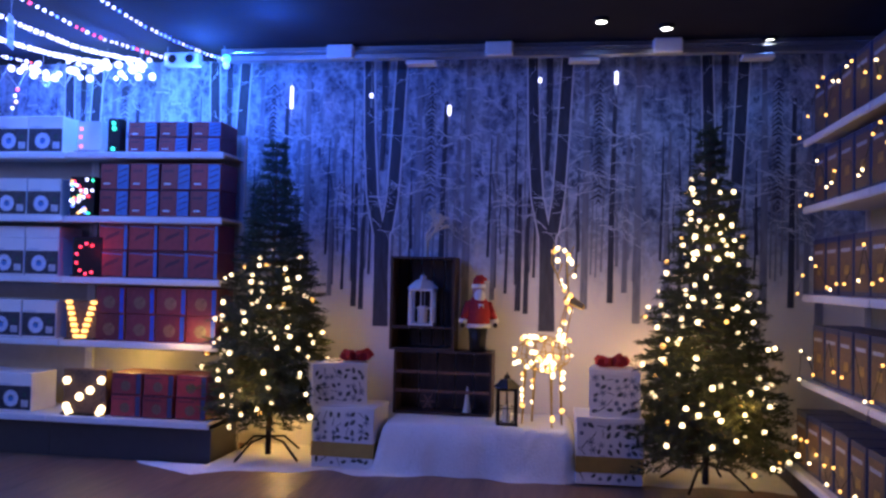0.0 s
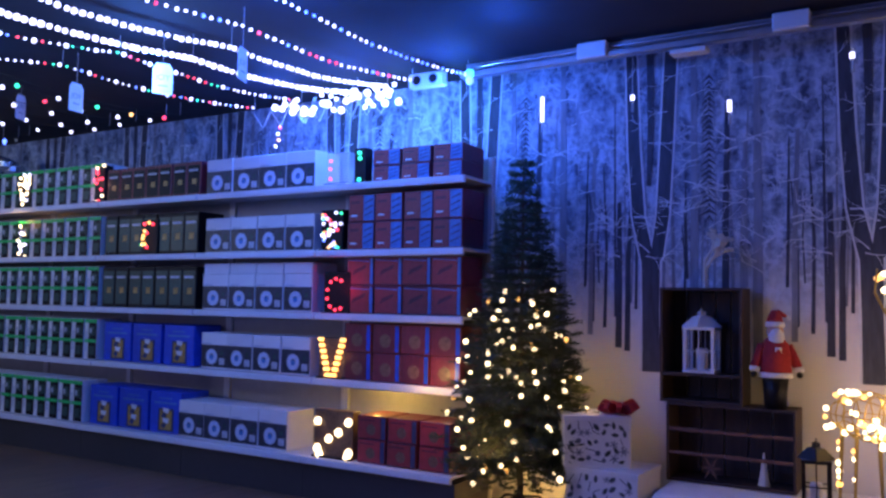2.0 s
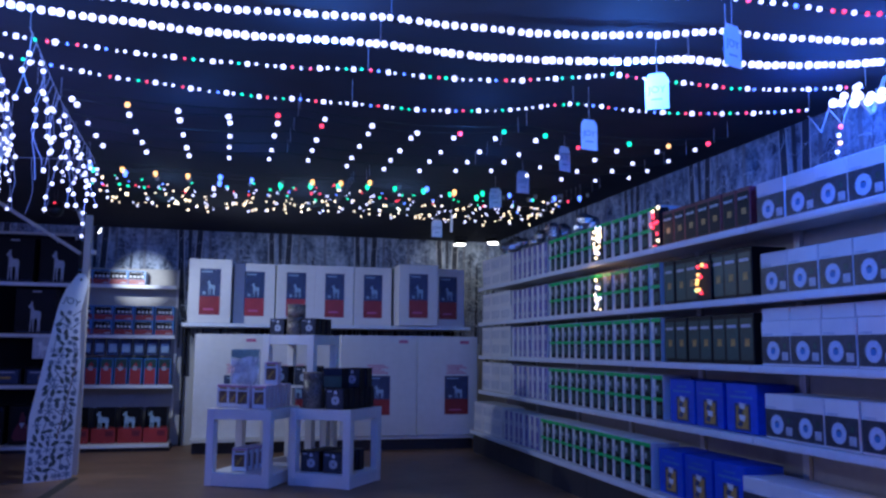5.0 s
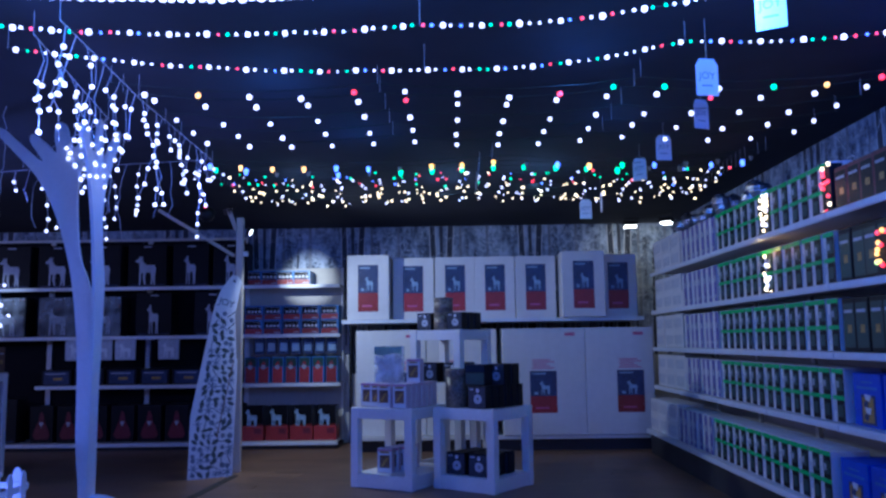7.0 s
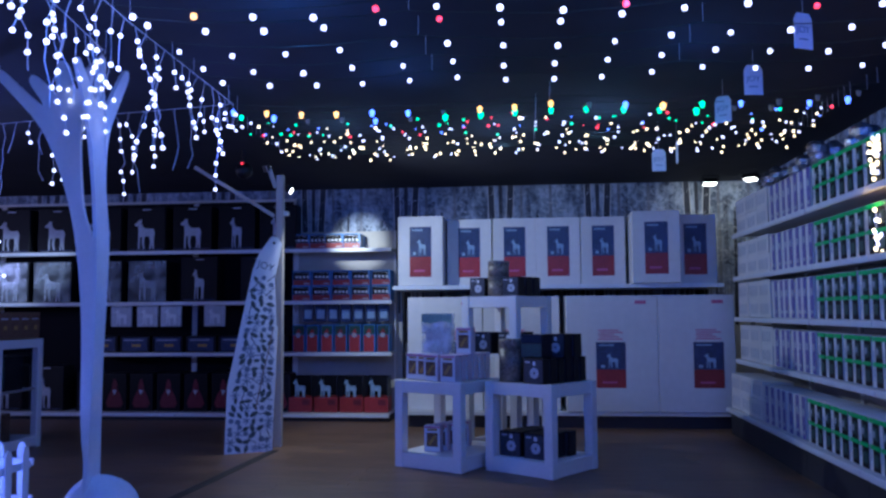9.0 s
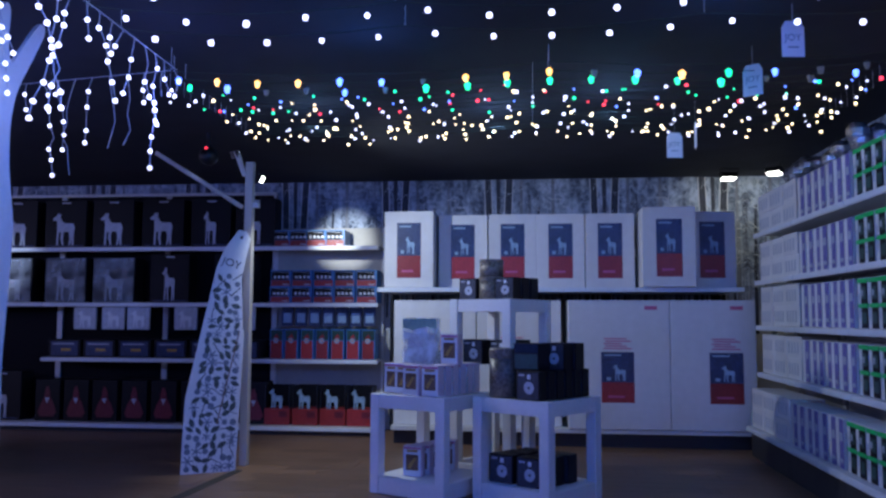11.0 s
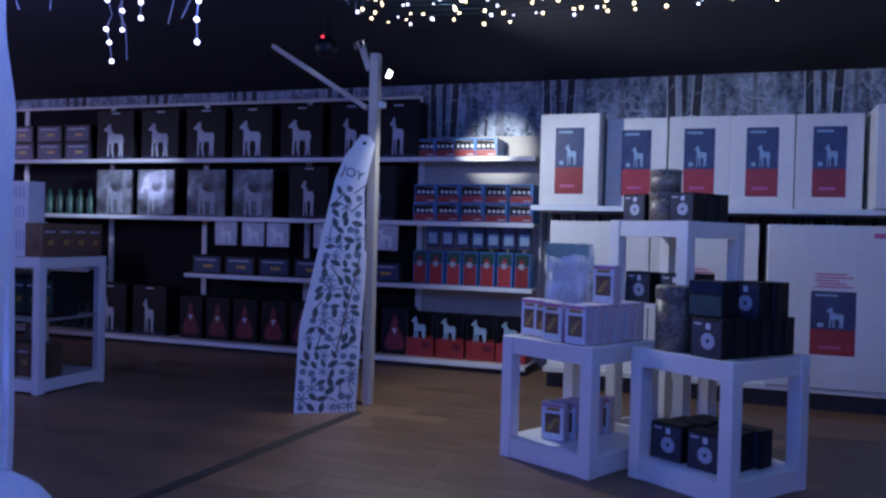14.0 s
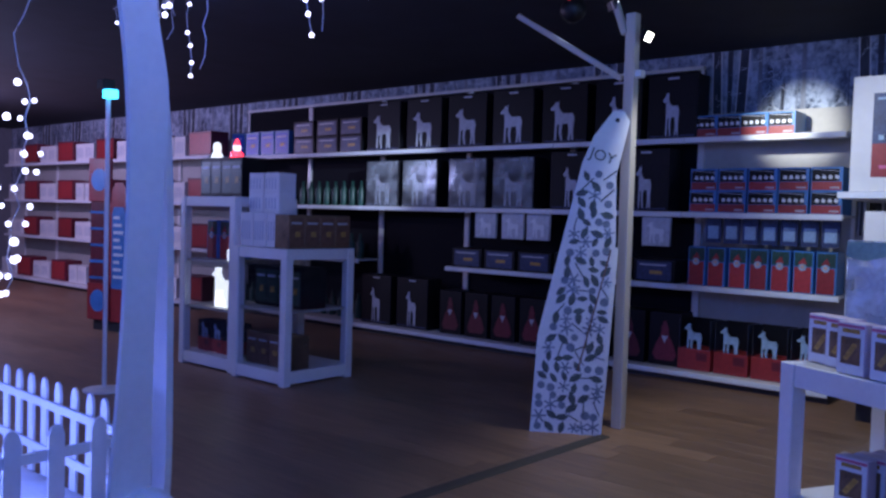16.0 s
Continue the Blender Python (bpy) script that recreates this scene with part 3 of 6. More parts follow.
def kind_red(w, h, d, base=REDP, side=SKYP, style=0):
    b = Build().box(-w / 2, 0, 0, w / 2, d, h, 0, .004)
    g = .009
    if style == 0:
        b.box(-w / 2 + g, -.0015, g, w * .06, .001, h - g, 1)
        b.box(w * .08, -.0015, g, w / 2 - g, .001, h - g, 2)
        for i in range(3):
            z = h * (.2 + .22 * i)
            b.plate([(w * .12, z), (w * .42, z + h * .14), (w * .42, z + h * .19), (w * .12, z + h * .05)], -.003, 0, 3)
        b.box(-w * .4, -.003, h * .66, -w * .06, 0, h * .76, 5)
        b.box(-w * .38, -.003, h * .2, -w * .16, 0, h * .26, 4)
    elif style == 1:
        b.box(-w / 2 + g, -.0015, g * 1.5, w * .36, .001, h - g * 2, 1)
        b.box(w * .38, -.0015, g, w / 2 - g * .5, .001, h - g, 2)
        b.plate([(-w * .3, h * .35), (w * .2, h * .6), (w * .24, h * .75), (-w * .2, h * .55)], -.003, 0, 5)
        b.plate([(-w * .45, h * .90), (w * .36, h * .84), (w * .36, h * .87), (-w * .45, h * .93)], -.003, 0, 2)
    else:
        b.box(-w / 2 + g, -.0015, g, w * .3, .001, h - g, 1)
        b.box(w * .33, -.0015, g, w / 2 - g, .001, h - g, 2)
        for q in ring(-w * .02, h * .42, 0, h * .24, 10):
            b.plate(q, -.0035, -.001, 6)
        b.box(-w * .4, -.003, h * .78, w * .1, 0, h * .86, 5)
    return b.mesh("carton", [DREDP, base, side, NAVY, INK, DREDP, BROWNP])


def kind_round(w, h, d):
    b = Build().box(-w / 2, 0, 0, w / 2, d, h, 0, .004)
    b.box(-w / 2 + .004, -.0015, .012, w / 2 - .004, .001, h * .66, 1)
    for q in ring(-w * .08, h * .33, .024, .062):
        b.plate(q, -.0035, -.001, 2)
    for q in ring(-w * .08, h * .31, .0, .022, 8):
        b.plate(q, -.003, -.001, 4)
    b.box(w * .22, -.0035, h * .12, w * .42, 0, h * .3, 3)
    b.box(w * .26, -.0035, h * .38, w * .36, 0, h * .5, 5)
    b.box(-w * .45, -.0025, h * .68, -w * .1, 0, h * .72, 3)
    return b.mesh("carton", [CARD, PHOTO, RINGP, GREYINK, SKYP, DGREENP])


def kind_dark(w, h, d, body=BLACKP, accent=DGREENP):
    b = Build().box(-w / 2, 0, 0, w / 2, d, h, 0, .003)
    b.box(-w * .42, -.0015, h * .08, w * .42, 0, h * .9, 1)
    b.box(-w * .1, -.003, h * .35, w * .2, 0, h * .5, 2)
    b.box(-w * .35, -.003, h * .72, w * .3, 0, h * .78, 3)
    return b.mesh("carton", [body, accent, GOLDP, GREYINK])


def kind_green(w, h, d):
    b = Build().box(-w / 2, 0, 0, w / 2, d, h, 0, .004)
    b.box(-w * .16, -.0015, .004, w * .49, 0, h - .004, 1)
    b.box(-w * .49, -.003, h * .41, w * .49, 0, h * .49, 2)
    b.box(-w * .49, -.003, h * .90, w * .49, 0, h * .985, 2)
    b.box(-w * .1, -.003, h * .58, w * .40, 0, h * .82, 3)
    b.box(-w * .06, -.0045, h * .64, w * .12, -.003, h * .76, 4)
    b.box(-w * .1, -.003, h * .1, w * .36, 0, h * .32, 3)
    b.box(-w * .4, -.003, h * .2, -w * .3, 0, h * .7, 5)
    return b.mesh("carton", [CARD, BLACKP, GREENP, DGREENP, GREYINK, GREYINK])


def kind_slim(w, h, d):
    b = Build().box(-w / 2, 0, 0, w / 2, d, h, 0, .004)
    b.box(-w * .04, -.0015, .004, w * .49, 0, h - .004, 1)
    b.box(w * .06, -.003, h * .55, w * .40, 0, h * .72, 2)
    b.box(w * .06, -.003, h * .12, w * .40, 0, h * .2, 2)
    b.box(-w * .4, -.002, h * .46, -w * .1, 0, h * .475, 2)
    return b.mesh("carton", [CARD, LILACP, GREYINK])


def kind_blue(w, h, d):
    b = Build().box(-w / 2, 0, 0, w / 2, d, h, 0, .005)
    b.box(-w * .22, -.002, .015, w * .28, 0, h * .60, 1)
    b.box(-w * .16, -.004, .03, w * .22, -.001, h * .55, 2)
    for k in range(4):
        b.plate([(-w * .12 + .03 * (k % 2), .05 + k * h * .12), (w * .02 + .03 * (k % 2), .04 + k * h * .12), (w * .06 + .03 * (k % 2), .08 + k * h * .12), (-w * .06, .085 + k * h * .12)], -.006, -.0035, 4 if k % 2 else 1)
    b.box(-w * .36, -.002, h * .70, w * .36, 0, h * .75, 3)
    b.box(-w * .2, -.002, h * .82, w * .2, 0, h * .85, 3)
    return b.mesh("carton", [BLUEP, NAVY, GOLDP, SKYP, INK])


def kind_wide(w, h, d):
    b = Build().box(-w / 2, 0, 0, w / 2, d, h, 0, .003)
    for i in range(4):
        b.box(-w * .4 + i * w * .2, -.002, h * .2, -w * .31 + i * w * .2, 0, h * .75, 1)
    return b.mesh("carton", [CARD, GREYINK])


def stack(mesh, xs, y, z, rows, dz, turn, place, label, group):
    """Boxes along a shelf; place(u, v) gives the world place of u along the front and v behind it."""
    for u in xs:
        for r in range(rows):
            px, py = place(u + random.uniform(-.004, .004), y + random.uniform(0, .012))
            solid("light_set_carton", mesh, [], label, "carton", group, at=pose(px, py, z + r * dz + .001, 0, 0, turn + random.uniform(-1.2, 1.2)))


def on_east(u, v):
    return 2.66 + v, u


def span(a, b, n):
    return [a + (b - a) * (i + .5) / n for i in range(n)]


m_red = kind_red(.235, .2, .3)
m_red1 = kind_red(.235, .2, .3, REDP, SKYP, 1)
m_redl = kind_red(.235, .158, .3, REDP, NAVY, 2)
m_red5 = kind_red(.235, .115, .3)
m_red2 = kind_red(.235, .2, .3, DREDP, BLUEP, 2)
m_round = kind_round(.283, .285, .3)
m_blue = kind_blue(.36, .335, .3)
m_dark = kind_dark(.165, .35, .28)
m_darkred = kind_dark(.165, .29, .28, DREDP, BLACKP)
m_green = kind_green(.168, .36, .26)
m_slim = kind_slim(.158, .36, .26)
m_wide = kind_wide(.4, .19, .3)
L_red = "red and blue cardboard carton of Christmas lights on a shelf"
# first bay: red cartons beside lit samples
for i, z in enumerate(LV):
    yb = -.06 if i == 0 else .05
    stack(m_red5 if i == 4 else (m_redl, m_red2, m_red1, m_red)[i], span(.24, 1.2, 4) if 0 < i < 4 else span(.24, 1.0, 3), yb, z, 2, .201 if 0 < i < 4 else .159 if i == 0 else .116, -90, on_east, L_red, "red light cartons")
# second bay: white cartons with a round picture
for i, z in enumerate(LV):
    stack(m_round, span(1.53 if i else 1.62, 2.68 if i else 2.78, 4), .07 if i else -.05, z, 1, 0, -90, on_east, "white carton with a dark band and round light picture", "white round-picture cartons")
    if i == 2:
        m_flat = Build().box(-.14, 0, 0, .14, .3, .085, 0, .004).mesh("carton", [CARD])
        stack(m_flat, span(1.53, 2.68, 4), .07, z + .287, 1, 0, -90, on_east, "plain flat white carton lying on other cartons", "flat white cartons")
# third bay
for i, z in enumerate(LV):
    if i < 2:
        stack(m_blue, span(2.76, 3.93, 3), .08 if i else -.03, z, 1, 0, -90, on_east, "bright blue carton with a small golden picture", "blue cartons")
    else:
        stack(m_darkred if i == 4 else m_dark, span(2.74, 3.93, 7), .06, z, 1, 0, -90, on_east, "dark carton of lights with small gold print", "dark cartons")
# fourth and fifth bays
for i, z in enumerate(LV):
    stack(m_green, span(3.98, 6.43, 14), .05 if i else -.06, z, 1, 0, -90, on_east, "white and navy carton with bright green stripes", "green-striped cartons")
# sixth and seventh bays
for i, z in enumerate(LV):
    stack(m_slim, span(6.48, 7.68, 7), .05 if i else -.06, z, 1, 0, -90, on_east, "upright white carton with lilac side print", "slim white cartons")
    stack(m_wide, span(7.73, 8.93, 3), .05 if i else -.06, z, 2, .19, -90, on_east, "white carton with a row of small grey pictures", "wide white cartons")
# south shelving
m_south = kind_dark(.24, .36, .28, NAVY, BROWNP)
for i, z in enumerate(SLV):
    for u in span(-.9, 2.74, 14):
        solid("light_set_carton", m_south, [], "navy carton with a warm-lit picture on a shelf", "carton", "south wall cartons",
              at=pose(u, -3.89 + (.1 if i == 0 else 0), z + .001, 0, 0, 180 + random.uniform(-1.5, 1.5)))

# ---- winter scene by the east wall ----


def bump01(t):
    t = max(0.0, min(1.0, t))
    return t * t * (3 - 2 * t)


def snow_front(v):
    if v > .19:
        return 2.532 - .26 * (1 - (v - .19) / .54)
    f = 2.50 - .22 * bump01((v + .1) / .29) + .12 * bump01((-v - .3) / .5) + .12 * bump01((-v - 2.2) / .4) + .03 * math.sin(v * 7) + .02 * math.sin(v * 17)
    return f - .10 * math.exp(-((v + .92) / .18) ** 2)


def snow_height(u, v):
    on = bump01((-v - .93) / .12) * bump01((v + 2.42) / .12) * bump01((u - 2.62) / .07)
    return .33 * on + .012 + .012 * noise.noise((u * 4, v * 4, 0)) + .006 * noise.noise((u * 15, v * 15, 2))


def snow_sheet():
    b = Build()
    nv, nu = 150, 26
    for i in range(nv):
        v = .72 - 4.55 * i / (nv - 1)
        f = snow_front(v)
        for j in range(nu):
            u = f + ((3.35 if v < .19 else 2.535) - f) * j / (nu - 1)
            b.v.append((u, v, 0.0 if j == 0 else max(.004, snow_height(u, v) * (.6 if j == 1 else 1))))
    for i in range(nv - 1):
        for j in range(nu - 1):
            b.f.append((i * nu + j, i * nu + j + 1, (i + 1) * nu + j + 1, (i + 1) * nu + j))
            b.m.append(0)
    return b


solid("snow_blanket", snow_sheet(), SNOW, "white artificial snow blanket draped over the floor and a low bench", "blanket", smooth=True)

BULB = {}
for key, g in (("cool", G_WHITE), ("blue", G_BLUE), ("cyan", G_CYAN), ("warm", G_WARM), ("amber", G_AMBER), ("red", G_RED), ("green", G_GREEN), ("dull", DULLBULB)):
    BULB[key] = Build().ball((0, 0, 0), 1.0, 8, 0).mesh("bulb", [g], True)


def bulb(parent, p, r, key):
    o = new("bulb", BULB[key])
    o.parent = parent
    o.location, o.scale = p, (r, r, r)
    return o


def fir(height, radius, low, seed, tips):
    """Crown of a fir: whorls of limbs with twigs and needles. Points near the outside go into tips."""
    rnd = random.Random(seed)
    b = Build()
    levels = 33
    for lv in range(levels):
        z = low + (height - .14 - low) * (lv / (levels - 1)) ** 1.05
        r = radius * (1 - (z - low) / (height - low)) ** 1.12 + .025
        if lv < 3:
            r *= .8 + .08 * lv
        n = max(7, int(16 * r / radius) + 5)
        for k in range(n):
            a = 2 * math.pi * (k + rnd.random() * .8) / n
            ln = r * rnd.uniform(.75, 1.12)
            up = .28 * ln * (lv / levels) - .30 * ln * (1 - lv / levels) + rnd.uniform(-.04, .04)
            d = Vector((math.cos(a), math.sin(a), 0))
            s = Vector((-d.y, d.x, 0))
            p0, p1 = Vector((0, 0, z)), Vector((0, 0, z)) + d * ln + Vector((0, 0, up))
            b.tube(p0, p1, .006, .002, 4, 1, False)
            if ln > .1:
                tips.append(p1 * 1)
                tips.append(p0.lerp(p1, rnd.uniform(.5, .85)))
            tw = max(5, int(ln / .021))
            for i in range(tw):
                f = .18 + .82 * (i + rnd.random()) / tw
                q = p0.lerp(p1, min(1, f))
                side = rnd.choice((-1, 1))
                tl = (.05 + .11 * (1 - f)) * min(1.4, ln / .3 + .35) * rnd.uniform(.7, 1.3)
                td = (d * .75 + s * side * rnd.uniform(.3, 1.0) + Vector((0, 0, rnd.uniform(-.25, .3)))).normalized()
                e = q + td * tl
                for h in range(13):
                    c = q.lerp(e, (h + rnd.random()) / 13)
                    nd = (td * .7 + Vector((rnd.uniform(-1, 1), rnd.uniform(-1, 1), rnd.uniform(-.7, 1)))).normalized() * rnd.uniform(.02, .042)
                    w = nd.orthogonal().normalized() * .0042
                    b.poly((c - w, c + w, c + nd), 0)
    return b


def fir_stand(t):
    st = part("stand", Build().tube((0, 0, .02), (0, 0, .22), .022, .022, 8), METALDK, t, "black steel stand")
    for k in range(4):
        a = math.pi / 4 + k * math.pi / 2 + .3
        c, s = math.cos(a), math.sin(a)
        part("leg", Build().tube((.02 * c, .02 * s, .15), (.16 * c, .16 * s, .13), .009).tube((.16 * c, .16 * s, .13), (.31 * c, .31 * s, .014), .009), METALDK, st)


def christmas_tree(at, height, radius, low, seed, lit_to, lights, label):
    t = thing("christmas_tree", label, "christmas tree", at=at)
    tips = []
    crown = fir(height, radius, low, seed, tips)
    part("trunk", Build().tube((0, 0, .1), (0, 0, height - .1), .022, .006, 8), BARK, t)
    part("crown", crown, [NEEDLE, BARK], t)
    fir_stand(t)
    rnd = random.Random(seed + 1)
    cand = [p for p in tips if p.z < lit_to]
    rnd.shuffle(cand)
    for p in cand[:lights]:
        q = Vector((p.x * rnd.uniform(1.0, 1.09), p.y * rnd.uniform(1.0, 1.09), p.z + rnd.uniform(-.01, .035)))
        bulb(t, q, rnd.uniform(.012, .0185), "warm" if rnd.random() < .85 else "amber")
    return t


christmas_tree(pose(2.88, -.12, .012), 2.44, .53, .40, 3, 1.52, 150, "dark green artificial fir with warm lights on its lower half")
christmas_tree(pose(2.74, -3.22, .012), 2.50, .54, .30, 8, 2.52, 200, "green artificial fir hung all over with warm fairy lights")


def motif(b, cx, cz, s, rnd, front, m0):
    """A small printed leaf, sprig, dot or snow star."""
    k, a = rnd.random(), rnd.uniform(0, math.pi)
    ca, sa = math.cos(a), math.sin(a)

    def turn(pts):
        return [(cx + s * (x * ca - z * sa), cz + s * (x * sa + z * ca)) for x, z in pts]
    if k < .45:
        b.plate(turn([(-.5, 0), (-.25, .2), (.1, .24), (.5, 0), (.1, -.24), (-.25, -.2)]), front - .001, front, m0)
    elif k < .65:
        b.plate(turn([(-.6, -.05), (.6, -.05), (.6, .05), (-.6, .05)]), front - .001, front, m0)
    elif k < .85:
        b.plate(turn([(.3 * math.cos(i * math.pi / 4), .3 * math.sin(i * math.pi / 4)) for i in range(8)]), front - .001, front, m0 + 1)
    else:
        for q in range(3):
            b.plate(turn([(.5 * math.cos(q * 1.047 + e) * r, .5 * math.sin(q * 1.047 + e) * r) for r, e in ((1, -.12), (1, .12), (-1, -.12), (-1, .12))]), front - .001 - .0003 * q, front, m0 + 1)


def scatter(b, x0, x1, z0, z1, s, seed, front, m0, n):
    rnd = random.Random(seed)
    cols = max(1, round((x1 - x0) / (s * 1.15)))
    rows = max(1, round((z1 - z0) / (s * 1.15)))
    for i in range(cols):
        for j in range(rows):
            motif(b, x0 + (x1 - x0) * (i + .5 + rnd.uniform(-.25, .25)) / cols, z0 + (z1 - z0) * (j + .5 + rnd.uniform(-.25, .25)) / rows, s * rnd.uniform(.9, 1.25), rnd, front, m0)


WRAP = mat("white_wrapping_paper", (0.75, 0.75, 0.74), 0.5, vary=0.05, scale=20)
LEAFD = mat("dark_green_leaf_print", (0.07, 0.09, 0.08), 0.5, vary=0.4)
LEAFB = mat("slate_leaf_print", (0.17, 0.20, 0.24), 0.5, vary=0.3)
RIBBON = mat("gold_ribbon", (0.45, 0.32, 0.08), 0.35, 0.3)


def gift(name, w, d, h, at, seed, band, label):
    t = thing("gift_box", label, "gift box", "wrapped gift boxes", at=at)
    b = Build().box(-w / 2, 0, 0, w / 2, d, h, 0, .005)
    scatter(b, -w / 2 + .02, w / 2 - .02, .02, h - .03, .047, seed, -.0005, 1, 0)
    part("wrapped_box", b, [WRAP, LEAFD, LEAFB], t)
    part("lid_edge", Build().box(-w / 2 - .004, -.004, h - .03, w / 2 + .004, d + .004, h + .003, c=.003), WRAP, t)
    if band:
        part("ribbon", Build().box(-w / 2 - .003, -.0045, h * .18, w / 2 + .003, d + .003, h * .42), RIBBON, t, "gold ribbon band")
    return t


def bow(at):
    t = thing("gift_bow", "red ribbon bow on top of a gift box", "bow", "gift bows", at=at)
    loop = Build().plate([(0, 0), (.05, .05), (.11, .055), (.13, .02), (.09, -.003), (.04, -.003)], -.014, .014).mesh("loop", [RED])
    for k in range(9):
        part("loop", loop, [], t, at=pose(0, 0, .005 + .0012 * k, 0, -6 * (k % 3), 40 * k))


gift("g", .45, .40, .42, pose(2.66, -.745, .014, 0, 0, -92), 1, True, "large white gift box with leaf print and gold ribbon")
gift("g", .40, .36, .30, pose(2.72, -.70, .438, 0, 0, -62), 2, False, "white leaf-printed gift box on a larger one")
bow(pose(2.87, -.78, .742))
gift("g", .44, .40, .44, pose(2.62, -2.585, .014, 0, 0, -88), 3, True, "large white gift box with leaf print beside the lit tree")
gift("g", .34, .34, .31, pose(2.65, -2.615, .458, 0, 0, -94), 4, False, "white leaf-printed gift box with red bow above")
bow(pose(2.82, -2.60, .772))


def crate(w, h, d, at, label, slats):
    t = thing("wooden_crate", label, "crate", "stacked wooden crates", at=at)
    for x0, x1 in ((0, .016), (w - .016, w)):
        part("side_board", Build().box(x0, 0, 0, x1, d, h, c=.002), WOODDK, t)
    for z0 in (0, h - .016):
        part("end_board", Build().box(.0165, .002, z0, w - .0165, d - .002, z0 + .016, c=.002), WOODDK, t)
    n = 5
    for k in range(n):
        x0 = .017 + (w - .034) * k / n
        part("back_slat", Build().box(x0, d - .014, .017, x0 + (w - .034) / n - .008, d - .002, h - .017), WOODDK, t)
    for z in slats:
        part("shelf_slat", Build().box(.017, .004, z, w - .017, .018, z + .022, c=.002), WOODDK if len(slats) < 2 else RUST, t)
        if len(slats) < 2:
            part("shelf_board", Build().box(.017, .02, z, w - .017, d - .015, z + .014), WOODDK, t)
    return t


crate(.74, .47, .25, pose(3.08, -1.01, .345, 0, 0, -90), "dark wooden crate lying on its long side", (.16, .30))
crate(.49, .70, .25, pose(3.08, -.97, .818, 0, 0, -90), "dark wooden crate standing upright with a lantern inside", (.16,))


def lantern(w, h, at, paint, label):
    t = thing("lantern", label, "lantern", at=at)
    body = h * .66
    part("base", Build().box(-w / 2, -w / 2, 0, w / 2, w / 2, .02, c=.003), paint, t)
    part("top_plate", Build().box(-w / 2, -w / 2, body, w / 2, w / 2, body + .018, c=.003), paint, t)
    k = w / 2 - .012
    for x in (-k, k):
        for y in (-k, k):
            part("corner_post", Build().box(x - .009, y - .009, .02, x + .009, y + .009, body), paint, t)
    for x0, y0, x1, y1 in ((-k, -k, k, -k), (-k, -k, -k, k), (k, -k, k, k), (-k, k, k, k)):
        part("glazing_bar", Build().tube(((x0 + x1) / 2, (y0 + y1) / 2, .02), ((x0 + x1) / 2, (y0 + y1) / 2, body), .004, n=4).tube((x0, y0, body * .5), (x1, y1, body * .5), .004, n=4), paint, t)
    part("roof", Build().lathe([(w * .66, body + .018), (w * .3, body + h * .2), (w * .14, body + h * .22), (w * .14, body + h * .28), (.002, body + h * .3)], 4), paint, t)
    part("ring", Build().tube((-.02, 0, body + h * .3), (0, 0, h), .004, n=5).tube((0, 0, h), (.02, 0, body + h * .3), .004, n=5), paint, t)
    part("candle", Build().lathe([(w * .2, .021), (w * .2, body * .55), (w * .16, body * .57)], 12), FUR, t, "cream pillar candle")
    return t


lantern(.19, .40, pose(3.19, -1.20, .996), WHITE, "white wooden lantern standing inside a dark crate")
lantern(.15, .37, pose(2.85, -1.88, .338, 0, 0, 8), METALDK, "black metal lantern with a pale candle on snow")


def santa(at, h, label):
    b = Build()
    b.lathe([(.07, 0), (.075, .1), (.085, .2)], 10, 1).lathe([(.088, .2), (.105, .24), (.10, .34), (.085, .42), (.05, .46)], 12, 0)
    b.lathe([(.108, .2), (.112, .215), (.108, .235)], 12, 2)
    b.ball((0, 0, .5), .055, 10, 3).ball((0, -.035, .46), .052, 8, 2, 1.3).lathe([(.06, .53), (.063, .545), (.058, .565)], 12, 2)
    b.lathe([(.054, .565), (.045, .6), (.02, .64)], 10, 0).tube((.01, 0, .63), (.07, 0, .6), .02, .012, 6, 0).ball((.08, 0, .59), .02, 6, 2)
    for s in (-1, 1):
        b.tube((s * .08, 0, .41), (s * .135, -.03, .27), .032, .03, 7, 0).tube((s * .135, -.03, .27), (s * .14, -.035, .24), .036, .034, 7, 2)
        b.ball((s * .142, -.036, .22), .022, 6, 1)
    b.box(-.02, -.09, .27, .02, -.075, .4, 2)
    solid("santa_figure", b, [RED, METALDK, FUR, SKIN], label, "figure", at=at @ Matrix.Scale(h / .65, 4), smooth=True)


santa(pose(3.16, -1.63, .818, 0, 0, -68), .58, "red-coated white-bearded standing Christmas figure on a crate")

# frosted twig tree on the upper crate
b = Build()
rnd = random.Random(4)


def grow(b, p, d, ln, r, depth, rnd, m=0):
    q = p + d * ln
    b.tube(p, q, r, r * .7, 5, m, False)
    if not depth:
        b.ball(tuple(q), .013, 6, m)
    if depth:
        for k in range(3):
            nd = (d + Vector((rnd.uniform(-.3, .3), rnd.uniform(-.9, .9), rnd.uniform(-.2, .5)))).normalized()
            grow(b, p.lerp(q, rnd.uniform(.6, 1)), nd, ln * .62, r * .65, depth - 1, rnd, m)


grow(b, Vector((0, 0, 0)), Vector((0, 0, 1)), .17, .018, 4, rnd)
solid("twig_tree", b, WOODPALE, "small frosted white twig tree on the crate", "ornament", at=pose(3.2, -1.22, 1.519))
